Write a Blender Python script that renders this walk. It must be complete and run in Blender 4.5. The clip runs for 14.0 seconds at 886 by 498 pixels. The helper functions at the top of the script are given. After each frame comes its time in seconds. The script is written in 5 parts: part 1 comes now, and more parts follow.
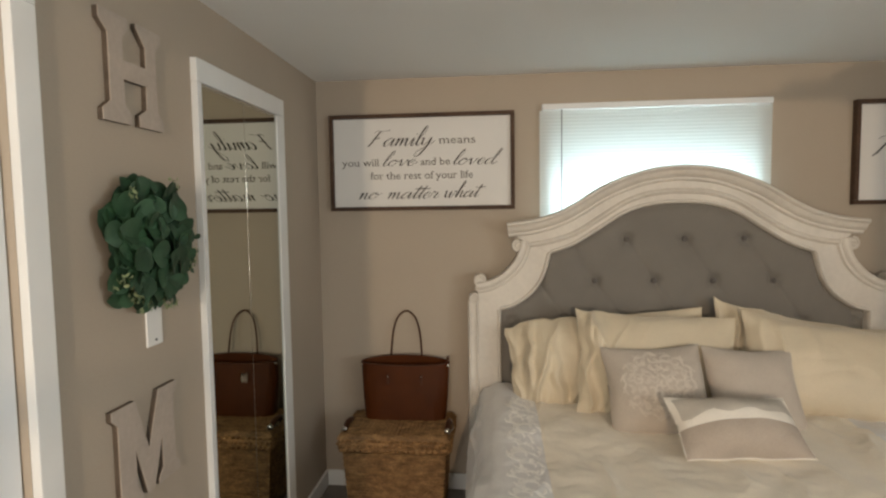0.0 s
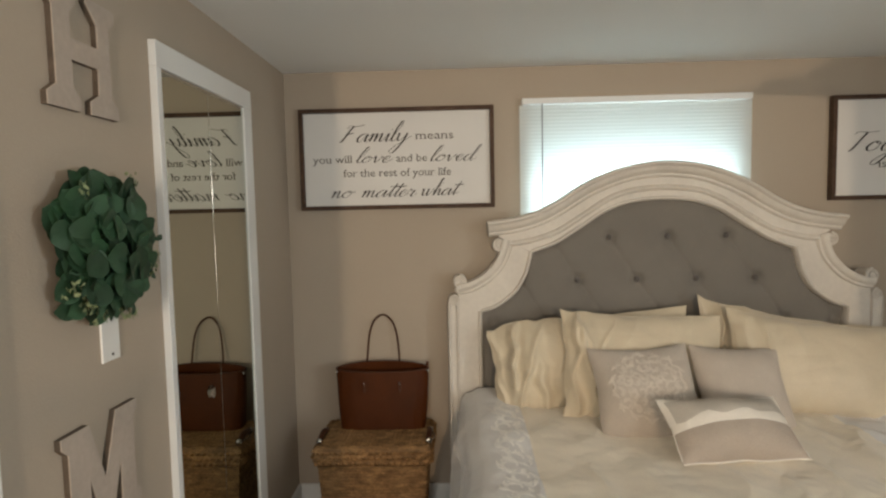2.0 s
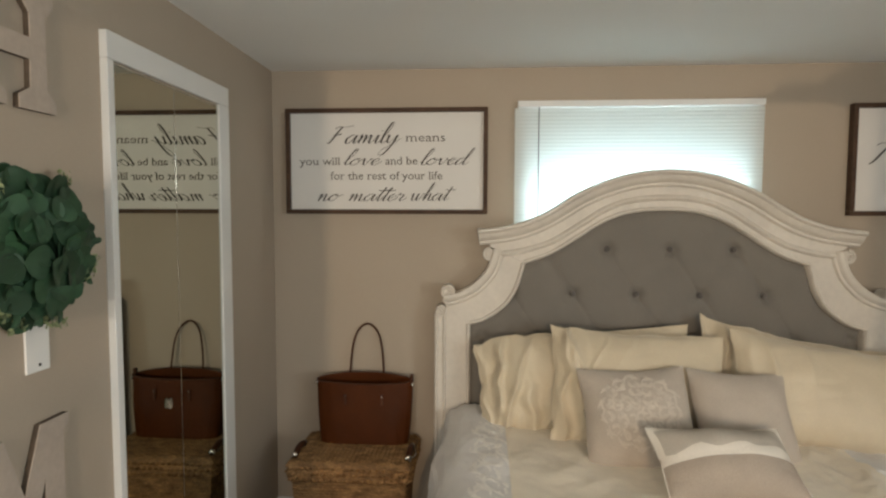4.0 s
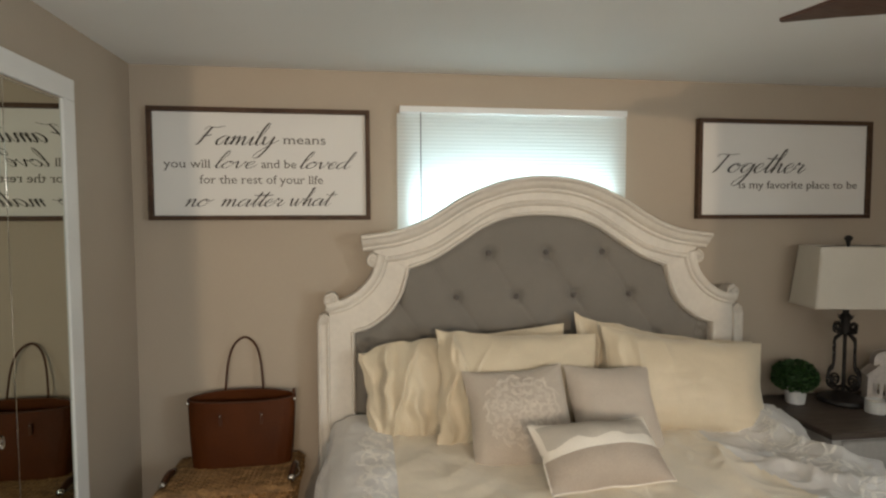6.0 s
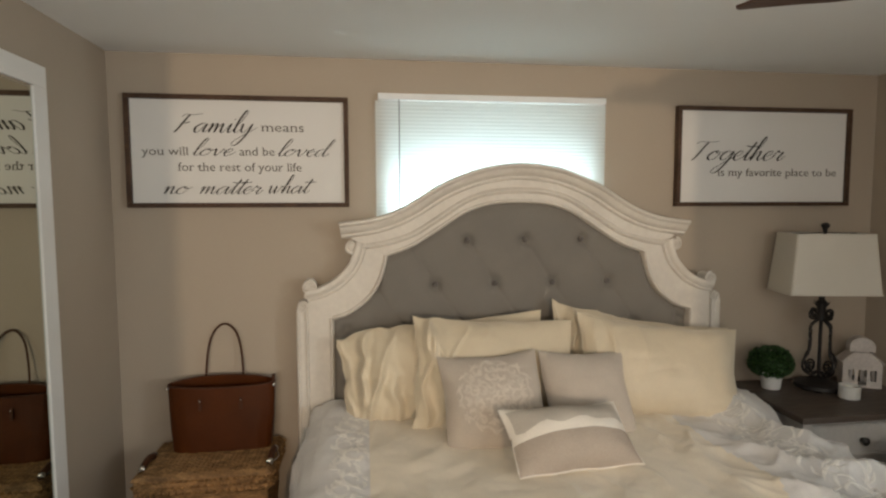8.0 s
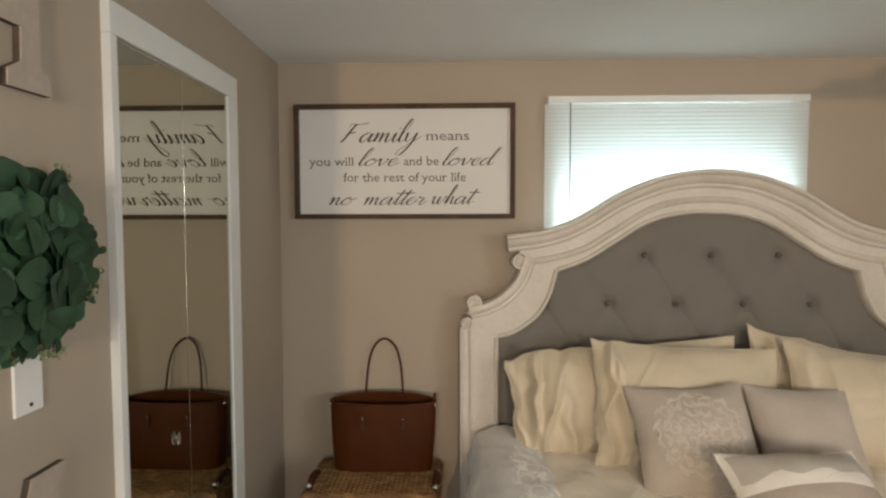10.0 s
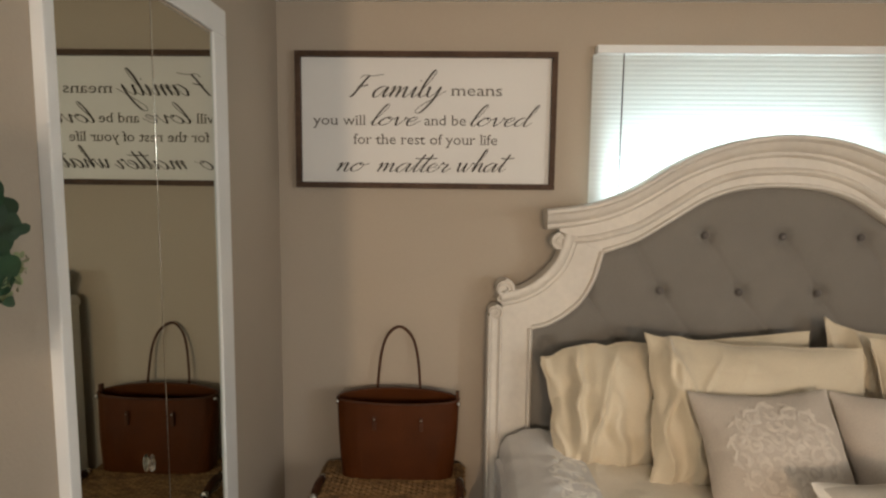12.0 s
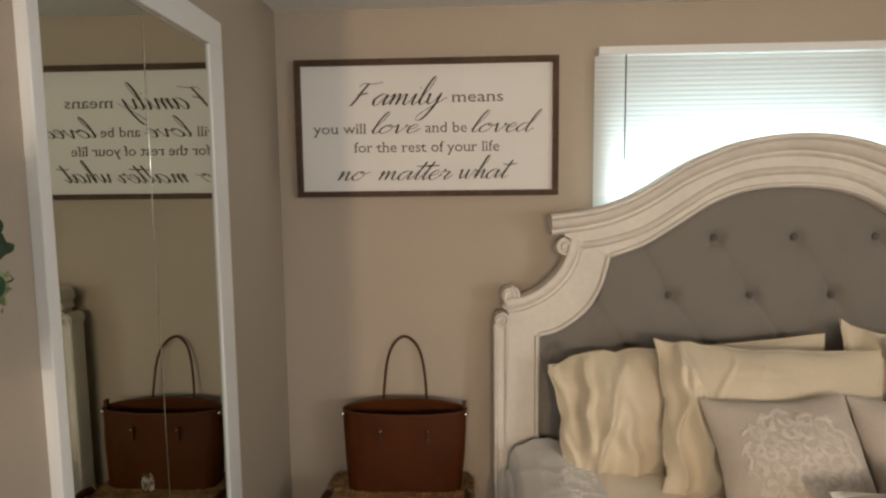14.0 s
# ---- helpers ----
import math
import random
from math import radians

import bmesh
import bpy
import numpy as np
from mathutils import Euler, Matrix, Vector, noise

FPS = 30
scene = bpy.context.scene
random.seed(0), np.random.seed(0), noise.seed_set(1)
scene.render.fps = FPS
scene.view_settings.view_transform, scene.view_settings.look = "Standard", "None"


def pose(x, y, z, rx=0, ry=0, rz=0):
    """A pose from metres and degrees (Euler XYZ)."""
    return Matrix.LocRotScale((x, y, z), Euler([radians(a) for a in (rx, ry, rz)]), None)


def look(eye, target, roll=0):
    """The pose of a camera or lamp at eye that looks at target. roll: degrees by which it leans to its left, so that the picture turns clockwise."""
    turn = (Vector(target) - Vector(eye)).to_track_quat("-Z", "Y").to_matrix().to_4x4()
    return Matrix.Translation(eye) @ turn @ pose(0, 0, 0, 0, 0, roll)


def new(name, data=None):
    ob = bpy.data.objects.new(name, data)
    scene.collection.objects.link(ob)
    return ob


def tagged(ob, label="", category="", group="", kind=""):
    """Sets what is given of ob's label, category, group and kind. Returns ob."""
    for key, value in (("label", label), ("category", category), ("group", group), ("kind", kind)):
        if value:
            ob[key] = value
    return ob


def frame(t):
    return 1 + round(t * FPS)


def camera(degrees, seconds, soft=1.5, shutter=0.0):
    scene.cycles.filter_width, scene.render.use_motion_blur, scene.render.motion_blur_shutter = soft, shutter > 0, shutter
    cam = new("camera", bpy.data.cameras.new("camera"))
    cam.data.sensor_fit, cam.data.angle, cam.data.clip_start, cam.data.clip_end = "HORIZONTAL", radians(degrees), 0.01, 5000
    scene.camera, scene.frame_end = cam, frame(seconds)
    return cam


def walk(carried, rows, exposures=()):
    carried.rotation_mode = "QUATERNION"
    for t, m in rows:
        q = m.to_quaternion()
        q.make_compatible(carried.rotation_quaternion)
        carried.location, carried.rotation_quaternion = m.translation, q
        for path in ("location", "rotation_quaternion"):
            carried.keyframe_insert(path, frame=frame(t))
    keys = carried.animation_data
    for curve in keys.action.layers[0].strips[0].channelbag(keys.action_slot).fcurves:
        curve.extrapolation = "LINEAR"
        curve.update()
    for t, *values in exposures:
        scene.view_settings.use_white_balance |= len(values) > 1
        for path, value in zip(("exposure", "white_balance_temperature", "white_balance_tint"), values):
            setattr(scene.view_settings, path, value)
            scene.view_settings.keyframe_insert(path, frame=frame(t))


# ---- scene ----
cam = camera(77.0, 14.0, 2.3)
PATH = [
    (0, (0.0, -0.072, 1.582), (-0.196, 1.913, 1.443), -0.8),
    (0.5, (-0.07, -0.046, 1.582), (-0.199, 1.944, 1.425), -1.7),
    (1, (-0.155, -0.015, 1.579), (-0.162, 1.975, 1.384), -2.9),
    (1.5, (-0.176, 0.0, 1.573), (-0.138, 1.99, 1.373), -3.4),
    (2, (-0.084, 0.047, 1.571), (-0.151, 2.041, 1.433), -1.2),
    (2.5, (0.052, 0.104, 1.568), (-0.141, 2.091, 1.445), -0.1),
    (2.7, (0.088, 0.122, 1.563), (-0.131, 2.106, 1.43), -0.2),
    (5, (0.054, 0.211, 1.595), (0.075, 2.208, 1.48), 0.3),
    (5.5, (0.06, 0.221, 1.595), (0.194, 2.214, 1.483), 0.1),
    (6, (0.078, 0.226, 1.585), (0.346, 2.206, 1.478), -0.2),
    (6.5, (0.108, 0.226, 1.585), (0.461, 2.191, 1.47), -0.5),
    (7, (0.148, 0.213, 1.576), (0.529, 2.173, 1.459), -0.5),
    (7.5, (0.19, 0.19, 1.577), (0.542, 2.155, 1.445), -0.5),
    (8, (0.175, 0.195, 1.582), (0.446, 2.171, 1.432), -0.2),
    (8.5, (0.105, 0.226, 1.571), (0.242, 2.214, 1.402), -0.2),
    (9, (-0.033, 0.284, 1.569), (-0.03, 2.281, 1.458), -0.8),
    (9.2, (-0.083, 0.296, 1.562), (-0.108, 2.294, 1.465), -0.8),
    (11.5, (-0.218, 0.693, 1.598), (-0.292, 2.685, 1.441), 0.1),
    (12, (-0.283, 0.757, 1.575), (-0.333, 2.746, 1.368), 0.7),
    (12.5, (-0.305, 0.779, 1.569), (-0.365, 2.768, 1.368), 0.6),
    (13, (-0.288, 0.791, 1.573), (-0.371, 2.78, 1.382), -0.1),
    (13.5, (-0.279, 0.798, 1.579), (-0.364, 2.787, 1.39), -0.4),
    (14, (-0.259, 0.786, 1.579), (-0.345, 2.776, 1.394), -0.6),
]
walk(cam, [(t, look(eye, target, roll)) for t, eye, target, roll in PATH], ((0.0, -0.06, 6650, 11), (5.5, -0.03, 6550, 9), (8.0, -0.03, 6650, 11), (11.5, -0.03, 6850, 12.5), (12.5, -0.02, 7000, 15), (14.0, -0.02, 6900, 15)))


# world, lights
def make_world():
    w = bpy.data.worlds.new("sky")
    w.use_nodes = True
    scene.world = w
    nt = w.node_tree
    nt.nodes.clear()
    out = nt.nodes.new("ShaderNodeOutputWorld")
    bg = nt.nodes.new("ShaderNodeBackground")
    sky = nt.nodes.new("ShaderNodeTexSky")
    sky.sky_type = "NISHITA"
    sky.sun_disc = False
    sky.sun_elevation = radians(40)
    sky.sun_rotation = radians(200)
    bg.inputs["Strength"].default_value = 0.1
    nt.links.new(sky.outputs[0], bg.inputs[0])
    nt.links.new(bg.outputs[0], out.inputs[0])


def area(name, x, y, z, rx, ry, rz, sx, sy, power, color, spread=180):
    d = bpy.data.lights.new(name, "AREA")
    d.shape, d.size, d.size_y, d.energy, d.color = "RECTANGLE", sx, sy, power, color
    d.spread = radians(spread)
    ob = new(name, d)
    ob.matrix_world = pose(x, y, z, rx, ry, rz)
    return ob


make_world()
area("sky_light_back_window", 0.81, 3.13, 1.52, -90, 0, 0, 1.0, 0.42, 19, (0.70, 0.92, 1.0))
area("sky_light_side_window", 3.16, -0.70, 1.45, 0, 90, 0, 1.0, 0.9, 50, (0.84, 0.95, 1.0))
# Next two are added fill from behind the camera; no known source there.
area("rear_fill_light", -0.56, -1.50, 1.50, 90, 0, 0, 0.66, 1.0, 28, (0.98, 0.95, 0.88))
area("second_rear_fill_light", 2.10, -1.50, 1.50, 90, 0, 0, 1.0, 0.9, 14, (0.96, 0.96, 0.92))
area("hall_light", 0.35, -3.9, 1.84, 90, 0, 0, 0.045, 0.10, 78, (1.0, 0.76, 0.52))


# materials
def mat(name, base, rough=0.6, metal=0.0, var=0.06, scale=6.0, fine=0.0, fine_scale=300.0, bump=0.0, bump_scale=60.0,
        sheen=0.0, per=0.0, second=None, second_scale=3.0, stretch=(1, 1, 1), spec=0.5):
    m = bpy.data.materials.new(name)
    m.use_nodes = True
    nt = m.node_tree
    b = nt.nodes["Principled BSDF"]
    b.inputs["Roughness"].default_value = rough
    b.inputs["Metallic"].default_value = metal
    b.inputs["Specular IOR Level"].default_value = spec
    if sheen:
        b.inputs["Sheen Weight"].default_value = sheen
    tc = nt.nodes.new("ShaderNodeTexCoord")
    mp = nt.nodes.new("ShaderNodeMapping")
    mp.inputs["Scale"].default_value = stretch
    nt.links.new(tc.outputs["Object"], mp.inputs[0])

    def noi(sc, det=4):
        n = nt.nodes.new("ShaderNodeTexNoise")
        n.inputs["Scale"].default_value = sc
        n.inputs["Detail"].default_value = det
        nt.links.new(mp.outputs[0], n.inputs["Vector"])
        return n

    def ramp(src, lo, hi):
        r = nt.nodes.new("ShaderNodeMapRange")
        r.inputs["From Min"].default_value, r.inputs["From Max"].default_value = 0.3, 0.7
        r.inputs["To Min"].default_value, r.inputs["To Max"].default_value = lo, hi
        nt.links.new(src, r.inputs["Value"])
        return r.outputs[0]

    col = nt.nodes.new("ShaderNodeRGB")
    col.outputs[0].default_value = (*base, 1)
    cur = col.outputs[0]
    if second:
        c2 = nt.nodes.new("ShaderNodeMix")
        c2.data_type = "RGBA"
        nt.links.new(ramp(noi(second_scale).outputs[0], 0, 1), c2.inputs[0])
        nt.links.new(cur, c2.inputs[6])
        c2.inputs[7].default_value = (*second, 1)
        cur = c2.outputs[2]
    for amount, sc in ((var, scale), (fine, fine_scale)):
        if amount:
            hs = nt.nodes.new("ShaderNodeHueSaturation")
            nt.links.new(cur, hs.inputs["Color"])
            nt.links.new(ramp(noi(sc).outputs[0], 1 - amount, 1 + amount), hs.inputs["Value"])
            cur = hs.outputs[0]
    if per:
        hs = nt.nodes.new("ShaderNodeHueSaturation")
        g = nt.nodes.new("ShaderNodeNewGeometry")
        r = nt.nodes.new("ShaderNodeMapRange")
        r.inputs["To Min"].default_value, r.inputs["To Max"].default_value = 1 - per, 1 + per
        nt.links.new(g.outputs["Random Per Island"], r.inputs["Value"])
        nt.links.new(r.outputs[0], hs.inputs["Value"])
        nt.links.new(cur, hs.inputs["Color"])
        cur = hs.outputs[0]
    nt.links.new(cur, b.inputs["Base Color"])
    nt.links.new(ramp(noi(scale * 3).outputs[0], max(0.02, rough - 0.06), min(1, rough + 0.06)), b.inputs["Roughness"])
    if bump:
        bp = nt.nodes.new("ShaderNodeBump")
        bp.inputs["Strength"].default_value = 1.0
        bp.inputs["Distance"].default_value = bump
        nt.links.new(noi(bump_scale, 6).outputs[0], bp.inputs["Height"])
        nt.links.new(bp.outputs[0], b.inputs["Normal"])
    return m


M_WALL = mat("greige_wall_paint", (0.42, 0.351, 0.275), 0.75, var=0.02, scale=1.5, fine=0.012, fine_scale=90, bump=0.0006, bump_scale=160)
M_CEIL = mat("ceiling_paint", (0.80, 0.80, 0.785), 0.9, var=0.02, scale=1.2, bump=0.0008, bump_scale=140)
M_TRIM = mat("white_trim_paint", (0.78, 0.77, 0.74), 0.4, var=0.03, scale=4, bump=0.0002, bump_scale=80)
M_DOOR = mat("white_door_paint", (0.74, 0.76, 0.77), 0.45, var=0.03, scale=3)
M_CARPET = mat("taupe_carpet", (0.22, 0.19, 0.165), 0.95, var=0.12, scale=8, fine=0.3, fine_scale=400, bump=0.004, bump_scale=300)
M_HEAD = mat("antique_white_wood", (0.64, 0.59, 0.52), 0.5, var=0.06, scale=5, fine=0.03, fine_scale=40, bump=0.0003, bump_scale=60, stretch=(1, 1, 1))
M_FAB = mat("grey_linen_upholstery", (0.190, 0.173, 0.150), 0.9, var=0.05, scale=5, fine=0.10, fine_scale=500, bump=0.0006, bump_scale=600, sheen=0.2)
# Linen grey darkened: dimple shade is in the button colour; the cord shares it.
M_BUTTON = mat("dimple_shade_grey", (0.11, 0.098, 0.09), 0.9, fine=0.1, sheen=0.2)
M_COMF = mat("cream_satin_comforter", (0.80, 0.715, 0.575), 0.55, var=0.05, scale=4, fine=0.05, fine_scale=250, bump=0.0012, bump_scale=45, sheen=0.3)
M_COMFG = mat("pale_grey_satin", (0.68, 0.66, 0.635), 0.34, var=0.06, scale=5, fine=0.05, fine_scale=250, bump=0.001, bump_scale=50, sheen=0.3)
M_EMB = mat("silver_embroidery", (0.84, 0.81, 0.76), 0.33, var=0.1, scale=40, bump=0.0008, bump_scale=400, sheen=0.3)
M_EMBC = mat("pale_embroidery_thread", (0.565, 0.50, 0.425), 0.5, var=0.1, scale=40, bump=0.0006, bump_scale=400, sheen=0.2)
M_SHEET = mat("champagne_pillowcase", (0.63, 0.54, 0.395), 0.55, var=0.04, scale=6, fine=0.03, fine_scale=200, bump=0.0016, bump_scale=26, sheen=0.3)
M_CUSH = mat("taupe_linen_cushion", (0.50, 0.435, 0.365), 0.85, var=0.05, scale=9, fine=0.10, fine_scale=350, bump=0.0006, bump_scale=400, sheen=0.2)
M_CUSHT = mat("taupe_cushion_band", (0.40, 0.335, 0.275), 0.85, var=0.05, scale=9, fine=0.12, fine_scale=350, bump=0.0006, bump_scale=400)
M_CUSHL = mat("cream_cushion_weave", (0.78, 0.725, 0.64), 0.85, var=0.04, scale=9, fine=0.08, fine_scale=350, bump=0.0006, bump_scale=400)
M_CUSHG = mat("grey_beige_print", (0.52, 0.47, 0.40), 0.85, var=0.08, scale=12, fine=0.1, fine_scale=350, bump=0.0006, bump_scale=400)
M_FRAMEW = mat("dark_walnut_frame", (0.072, 0.040, 0.024), 0.6, spec=0.25, var=0.25, scale=9, fine=0.2, fine_scale=70, bump=0.0006, bump_scale=60, stretch=(1, 1, 1))
M_BOARD = mat("white_sign_board", (0.72, 0.70, 0.665), 0.7, var=0.015, scale=3, fine=0.01)
M_INK = mat("charcoal_lettering", (0.030, 0.023, 0.018), 0.7, var=0.15, scale=60)
M_INK2 = mat("grey_lettering", (0.10, 0.085, 0.068), 0.7, var=0.15, scale=60)
M_LEATHER = mat("cognac_leather", (0.066, 0.017, 0.003), 0.44, spec=0.14, var=0.14, scale=7, fine=0.08, fine_scale=150, bump=0.0004, bump_scale=350)
M_LEATHERD = mat("dark_brown_leather", (0.065, 0.024, 0.011), 0.5, spec=0.2, var=0.15, scale=12, bump=0.0003, bump_scale=300)
M_METAL = mat("polished_nickel", (0.62, 0.6, 0.56), 0.2, metal=1.0, var=0.05)
M_IRON = mat("black_wrought_iron", (0.022, 0.018, 0.016), 0.5, metal=0.4, var=0.3, scale=30, bump=0.0008, bump_scale=90)
M_SHADE = mat("oatmeal_lamp_shade", (0.60, 0.56, 0.485), 0.85, var=0.03, scale=5, fine=0.06, fine_scale=400, bump=0.0004, bump_scale=500)
M_WICKER = mat("seagrass_weave", (0.37, 0.215, 0.092), 0.7, var=0.3, scale=25, fine=0.35, fine_scale=110, bump=0.002, bump_scale=120, per=0.2, second=(0.17, 0.09, 0.036), second_scale=16, spec=0.3, stretch=(1, 2, 2.4))
M_NSTOP = mat("weathered_brown_top", (0.085, 0.064, 0.05), 0.5, var=0.2, scale=6, fine=0.2, fine_scale=60, bump=0.0005, bump_scale=40, stretch=(1, 8, 8))
M_NSBODY = mat("chalky_white_wood", (0.50, 0.48, 0.45), 0.55, var=0.06, scale=6, fine=0.06, fine_scale=60, bump=0.0006, bump_scale=40)
M_LEAF = mat("eucalyptus_leaf", (0.015, 0.053, 0.020), 0.6, var=0.2, scale=20, per=0.35, second=(0.031, 0.074, 0.038), second_scale=9)
M_LEAFL = mat("pale_green_berries", (0.28, 0.33, 0.17), 0.6, per=0.3, var=0.1)
M_TWIG = mat("brown_twig", (0.10, 0.065, 0.04), 0.8, var=0.2)
M_BOX = mat("boxwood_leaf", (0.020, 0.058, 0.011), 0.6, per=0.45, var=0.1)
M_CERAM = mat("white_ceramic", (0.72, 0.71, 0.69), 0.3, var=0.03)
M_LETTER = mat("greige_painted_wood", (0.435, 0.366, 0.305), 0.65, var=0.05, scale=9, fine=0.05, fine_scale=60, bump=0.0004, bump_scale=70)
M_LETTERE = mat("raw_dark_edge", (0.09, 0.065, 0.045), 0.8, var=0.2, scale=30)
M_FAN = mat("walnut_fan_blade", (0.075, 0.040, 0.028), 0.4, var=0.2, scale=5, fine=0.15, fine_scale=50, stretch=(1, 6, 1))
M_VINYL = mat("white_vinyl", (0.78, 0.79, 0.78), 0.45, var=0.02)
M_DARK = mat("dark_shadow_gap", (0.03, 0.028, 0.025), 0.8)
M_WOODP = mat("whitewashed_wood", (0.55, 0.50, 0.46), 0.7, var=0.08, scale=12, fine=0.1, fine_scale=80)
M_BIN = mat("grey_beige_canvas", (0.30, 0.265, 0.225), 0.85, var=0.08, scale=10, fine=0.12, fine_scale=400, bump=0.0005, bump_scale=400)
M_WAX = mat("cream_wax", (0.72, 0.68, 0.6), 0.5, var=0.05)


def special():
    m = bpy.data.materials.new("silvered_mirror")
    m.use_nodes = True
    b = m.node_tree.nodes["Principled BSDF"]
    b.inputs["Base Color"].default_value = (0.51, 0.535, 0.475, 1)
    b.inputs["Metallic"].default_value, b.inputs["Roughness"].default_value = 1.0, 0.012
    g = bpy.data.materials.new("clear_glass")
    g.use_nodes = True
    b = g.node_tree.nodes["Principled BSDF"]
    b.inputs["Base Color"].default_value = (0.97, 0.98, 0.97, 1)
    b.inputs["Roughness"].default_value, b.inputs["Transmission Weight"].default_value, b.inputs["IOR"].default_value = 0.02, 1.0, 1.45
    f = bpy.data.materials.new("frosted_glass")
    f.use_nodes = True
    b = f.node_tree.nodes["Principled BSDF"]
    b.inputs["Base Color"].default_value = (0.75, 0.74, 0.71, 1)
    b.inputs["Roughness"].default_value, b.inputs["Transmission Weight"].default_value = 0.12, 0.35
    c = bpy.data.materials.new("translucent_blind_fabric")
    c.use_nodes = True
    nt = c.node_tree
    nt.nodes.remove(nt.nodes["Principled BSDF"])
    out = nt.nodes["Material Output"]
    d = nt.nodes.new("ShaderNodeBsdfDiffuse")
    d.inputs[0].default_value = (0.76, 0.77, 0.74, 1)
    t = nt.nodes.new("ShaderNodeBsdfTranslucent")
    n = nt.nodes.new("ShaderNodeTexNoise")
    n.inputs["Scale"].default_value = 4
    tc = nt.nodes.new("ShaderNodeTexCoord")
    nt.links.new(tc.outputs["Object"], n.inputs["Vector"])
    mx = nt.nodes.new("ShaderNodeMix")
    mx.data_type = "RGBA"
    mx.inputs[6].default_value, mx.inputs[7].default_value = (0.72, 0.79, 0.78, 1), (0.78, 0.82, 0.80, 1)
    nt.links.new(n.outputs[0], mx.inputs[0])
    nt.links.new(mx.outputs[2], t.inputs[0])
    mix = nt.nodes.new("ShaderNodeMixShader")
    mix.inputs[0].default_value = 0.42
    nt.links.new(d.outputs[0], mix.inputs[1])
    nt.links.new(t.outputs[0], mix.inputs[2])
    nt.links.new(mix.outputs[0], out.inputs[0])
    return m, g, c, f


M_MIRROR, M_GLASS, M_BLIND, M_FROST = special()


# mesh tools
def part(name, bm, material, parent=None, label="", smooth=False):
    me = bpy.data.meshes.new(name)
    bmesh.ops.recalc_face_normals(bm, faces=bm.faces)
    if smooth:
        for e in bm.edges:
            if len(e.link_faces) == 2 and e.calc_face_angle(0) > 0.75:
                e.smooth = False
    bm.to_mesh(me)
    bm.free()
    for m in (material if isinstance(material, (list, tuple)) else [material]):
        me.materials.append(m)
    if smooth:
        me.polygons.foreach_set("use_smooth", [True] * len(me.polygons))
    ob = new(name, me)
    if parent:
        ob.parent = parent
        ob.matrix_parent_inverse = parent.matrix_world.inverted()
    if label:
        ob["label"] = label
    return ob


def thing(name, x, y, z, label, category, group="", rz=0):
    ob = new(name)
    ob.empty_display_size = 0.1
    ob.matrix_world = pose(x, y, z, 0, 0, rz)
    return tagged(ob, label, category, group)


def box(bm, x0, x1, y0, y1, z0, z1, bev=0.0, m=None, seg=2):
    vs = [bm.verts.new((x, y, z)) for x in (x0, x1) for y in (y0, y1) for z in (z0, z1)]
    fs = [bm.faces.new([vs[i] for i in f]) for f in ((0, 1, 3, 2), (4, 6, 7, 5), (0, 4, 5, 1), (2, 3, 7, 6), (0, 2, 6, 4), (1, 5, 7, 3))]
    if bev:
        es = list({e for f in fs for e in f.edges})
        r = bmesh.ops.bevel(bm, geom=es, offset=bev, segments=seg, affect="EDGES", profile=0.6)
        vs = list({v for f in r["faces"] for v in f.verts} | {v for v in vs if v.is_valid})
    if m is not None:
        bmesh.ops.transform(bm, matrix=m, verts=[v for v in vs if v.is_valid])
    return vs


def boxpart(name, x0, x1, y0, y1, z0, z1, material, parent=None, bev=0.0, label=""):
    bm = bmesh.new()
    box(bm, x0, x1, y0, y1, z0, z1, bev)
    return part(name, bm, material, parent, label)


def lathe(bm, prof, cx=0, cy=0, n=32, cap=True):
    rings = []
    for r, z in prof:
        rings.append([bm.verts.new((cx + r * math.cos(2 * math.pi * i / n), cy + r * math.sin(2 * math.pi * i / n), z)) for i in range(n)])
    for a, b in zip(rings, rings[1:]):
        for i in range(n):
            bm.faces.new((a[i], a[(i + 1) % n], b[(i + 1) % n], b[i]))
    if cap:
        bm.faces.new(rings[0][::-1])
        bm.faces.new(rings[-1])


def tube(bm, pts, r, n=8, flat=1.0, closed=False, up=Vector((0, 0, 1))):
    """A tube along pts; r may be a number or a function of 0..1."""
    pts = [Vector(p) for p in pts]
    rings = []
    k = len(pts)
    for i, p in enumerate(pts):
        a = pts[i - 1] if i or closed else pts[i]
        b = pts[(i + 1) % k] if i < k - 1 or closed else pts[i]
        d = (b - a).normalized()
        side = d.cross(up)
        if side.length < 1e-3:
            side = d.cross(Vector((0, 1, 0)))
        side.normalize()
        w = side.cross(d)
        rr = r(i / (k - 1)) if callable(r) else r
        rings.append([bm.verts.new(p + side * math.cos(t) * rr * flat + w * math.sin(t) * rr) for t in (2 * math.pi * j / n for j in range(n))])
    for i in range(k if closed else k - 1):
        a, b = rings[i], rings[(i + 1) % k]
        for j in range(n):
            bm.faces.new((a[j], a[(j + 1) % n], b[(j + 1) % n], b[j]))
    if not closed:
        bm.faces.new(rings[0][::-1])
        bm.faces.new(rings[-1])


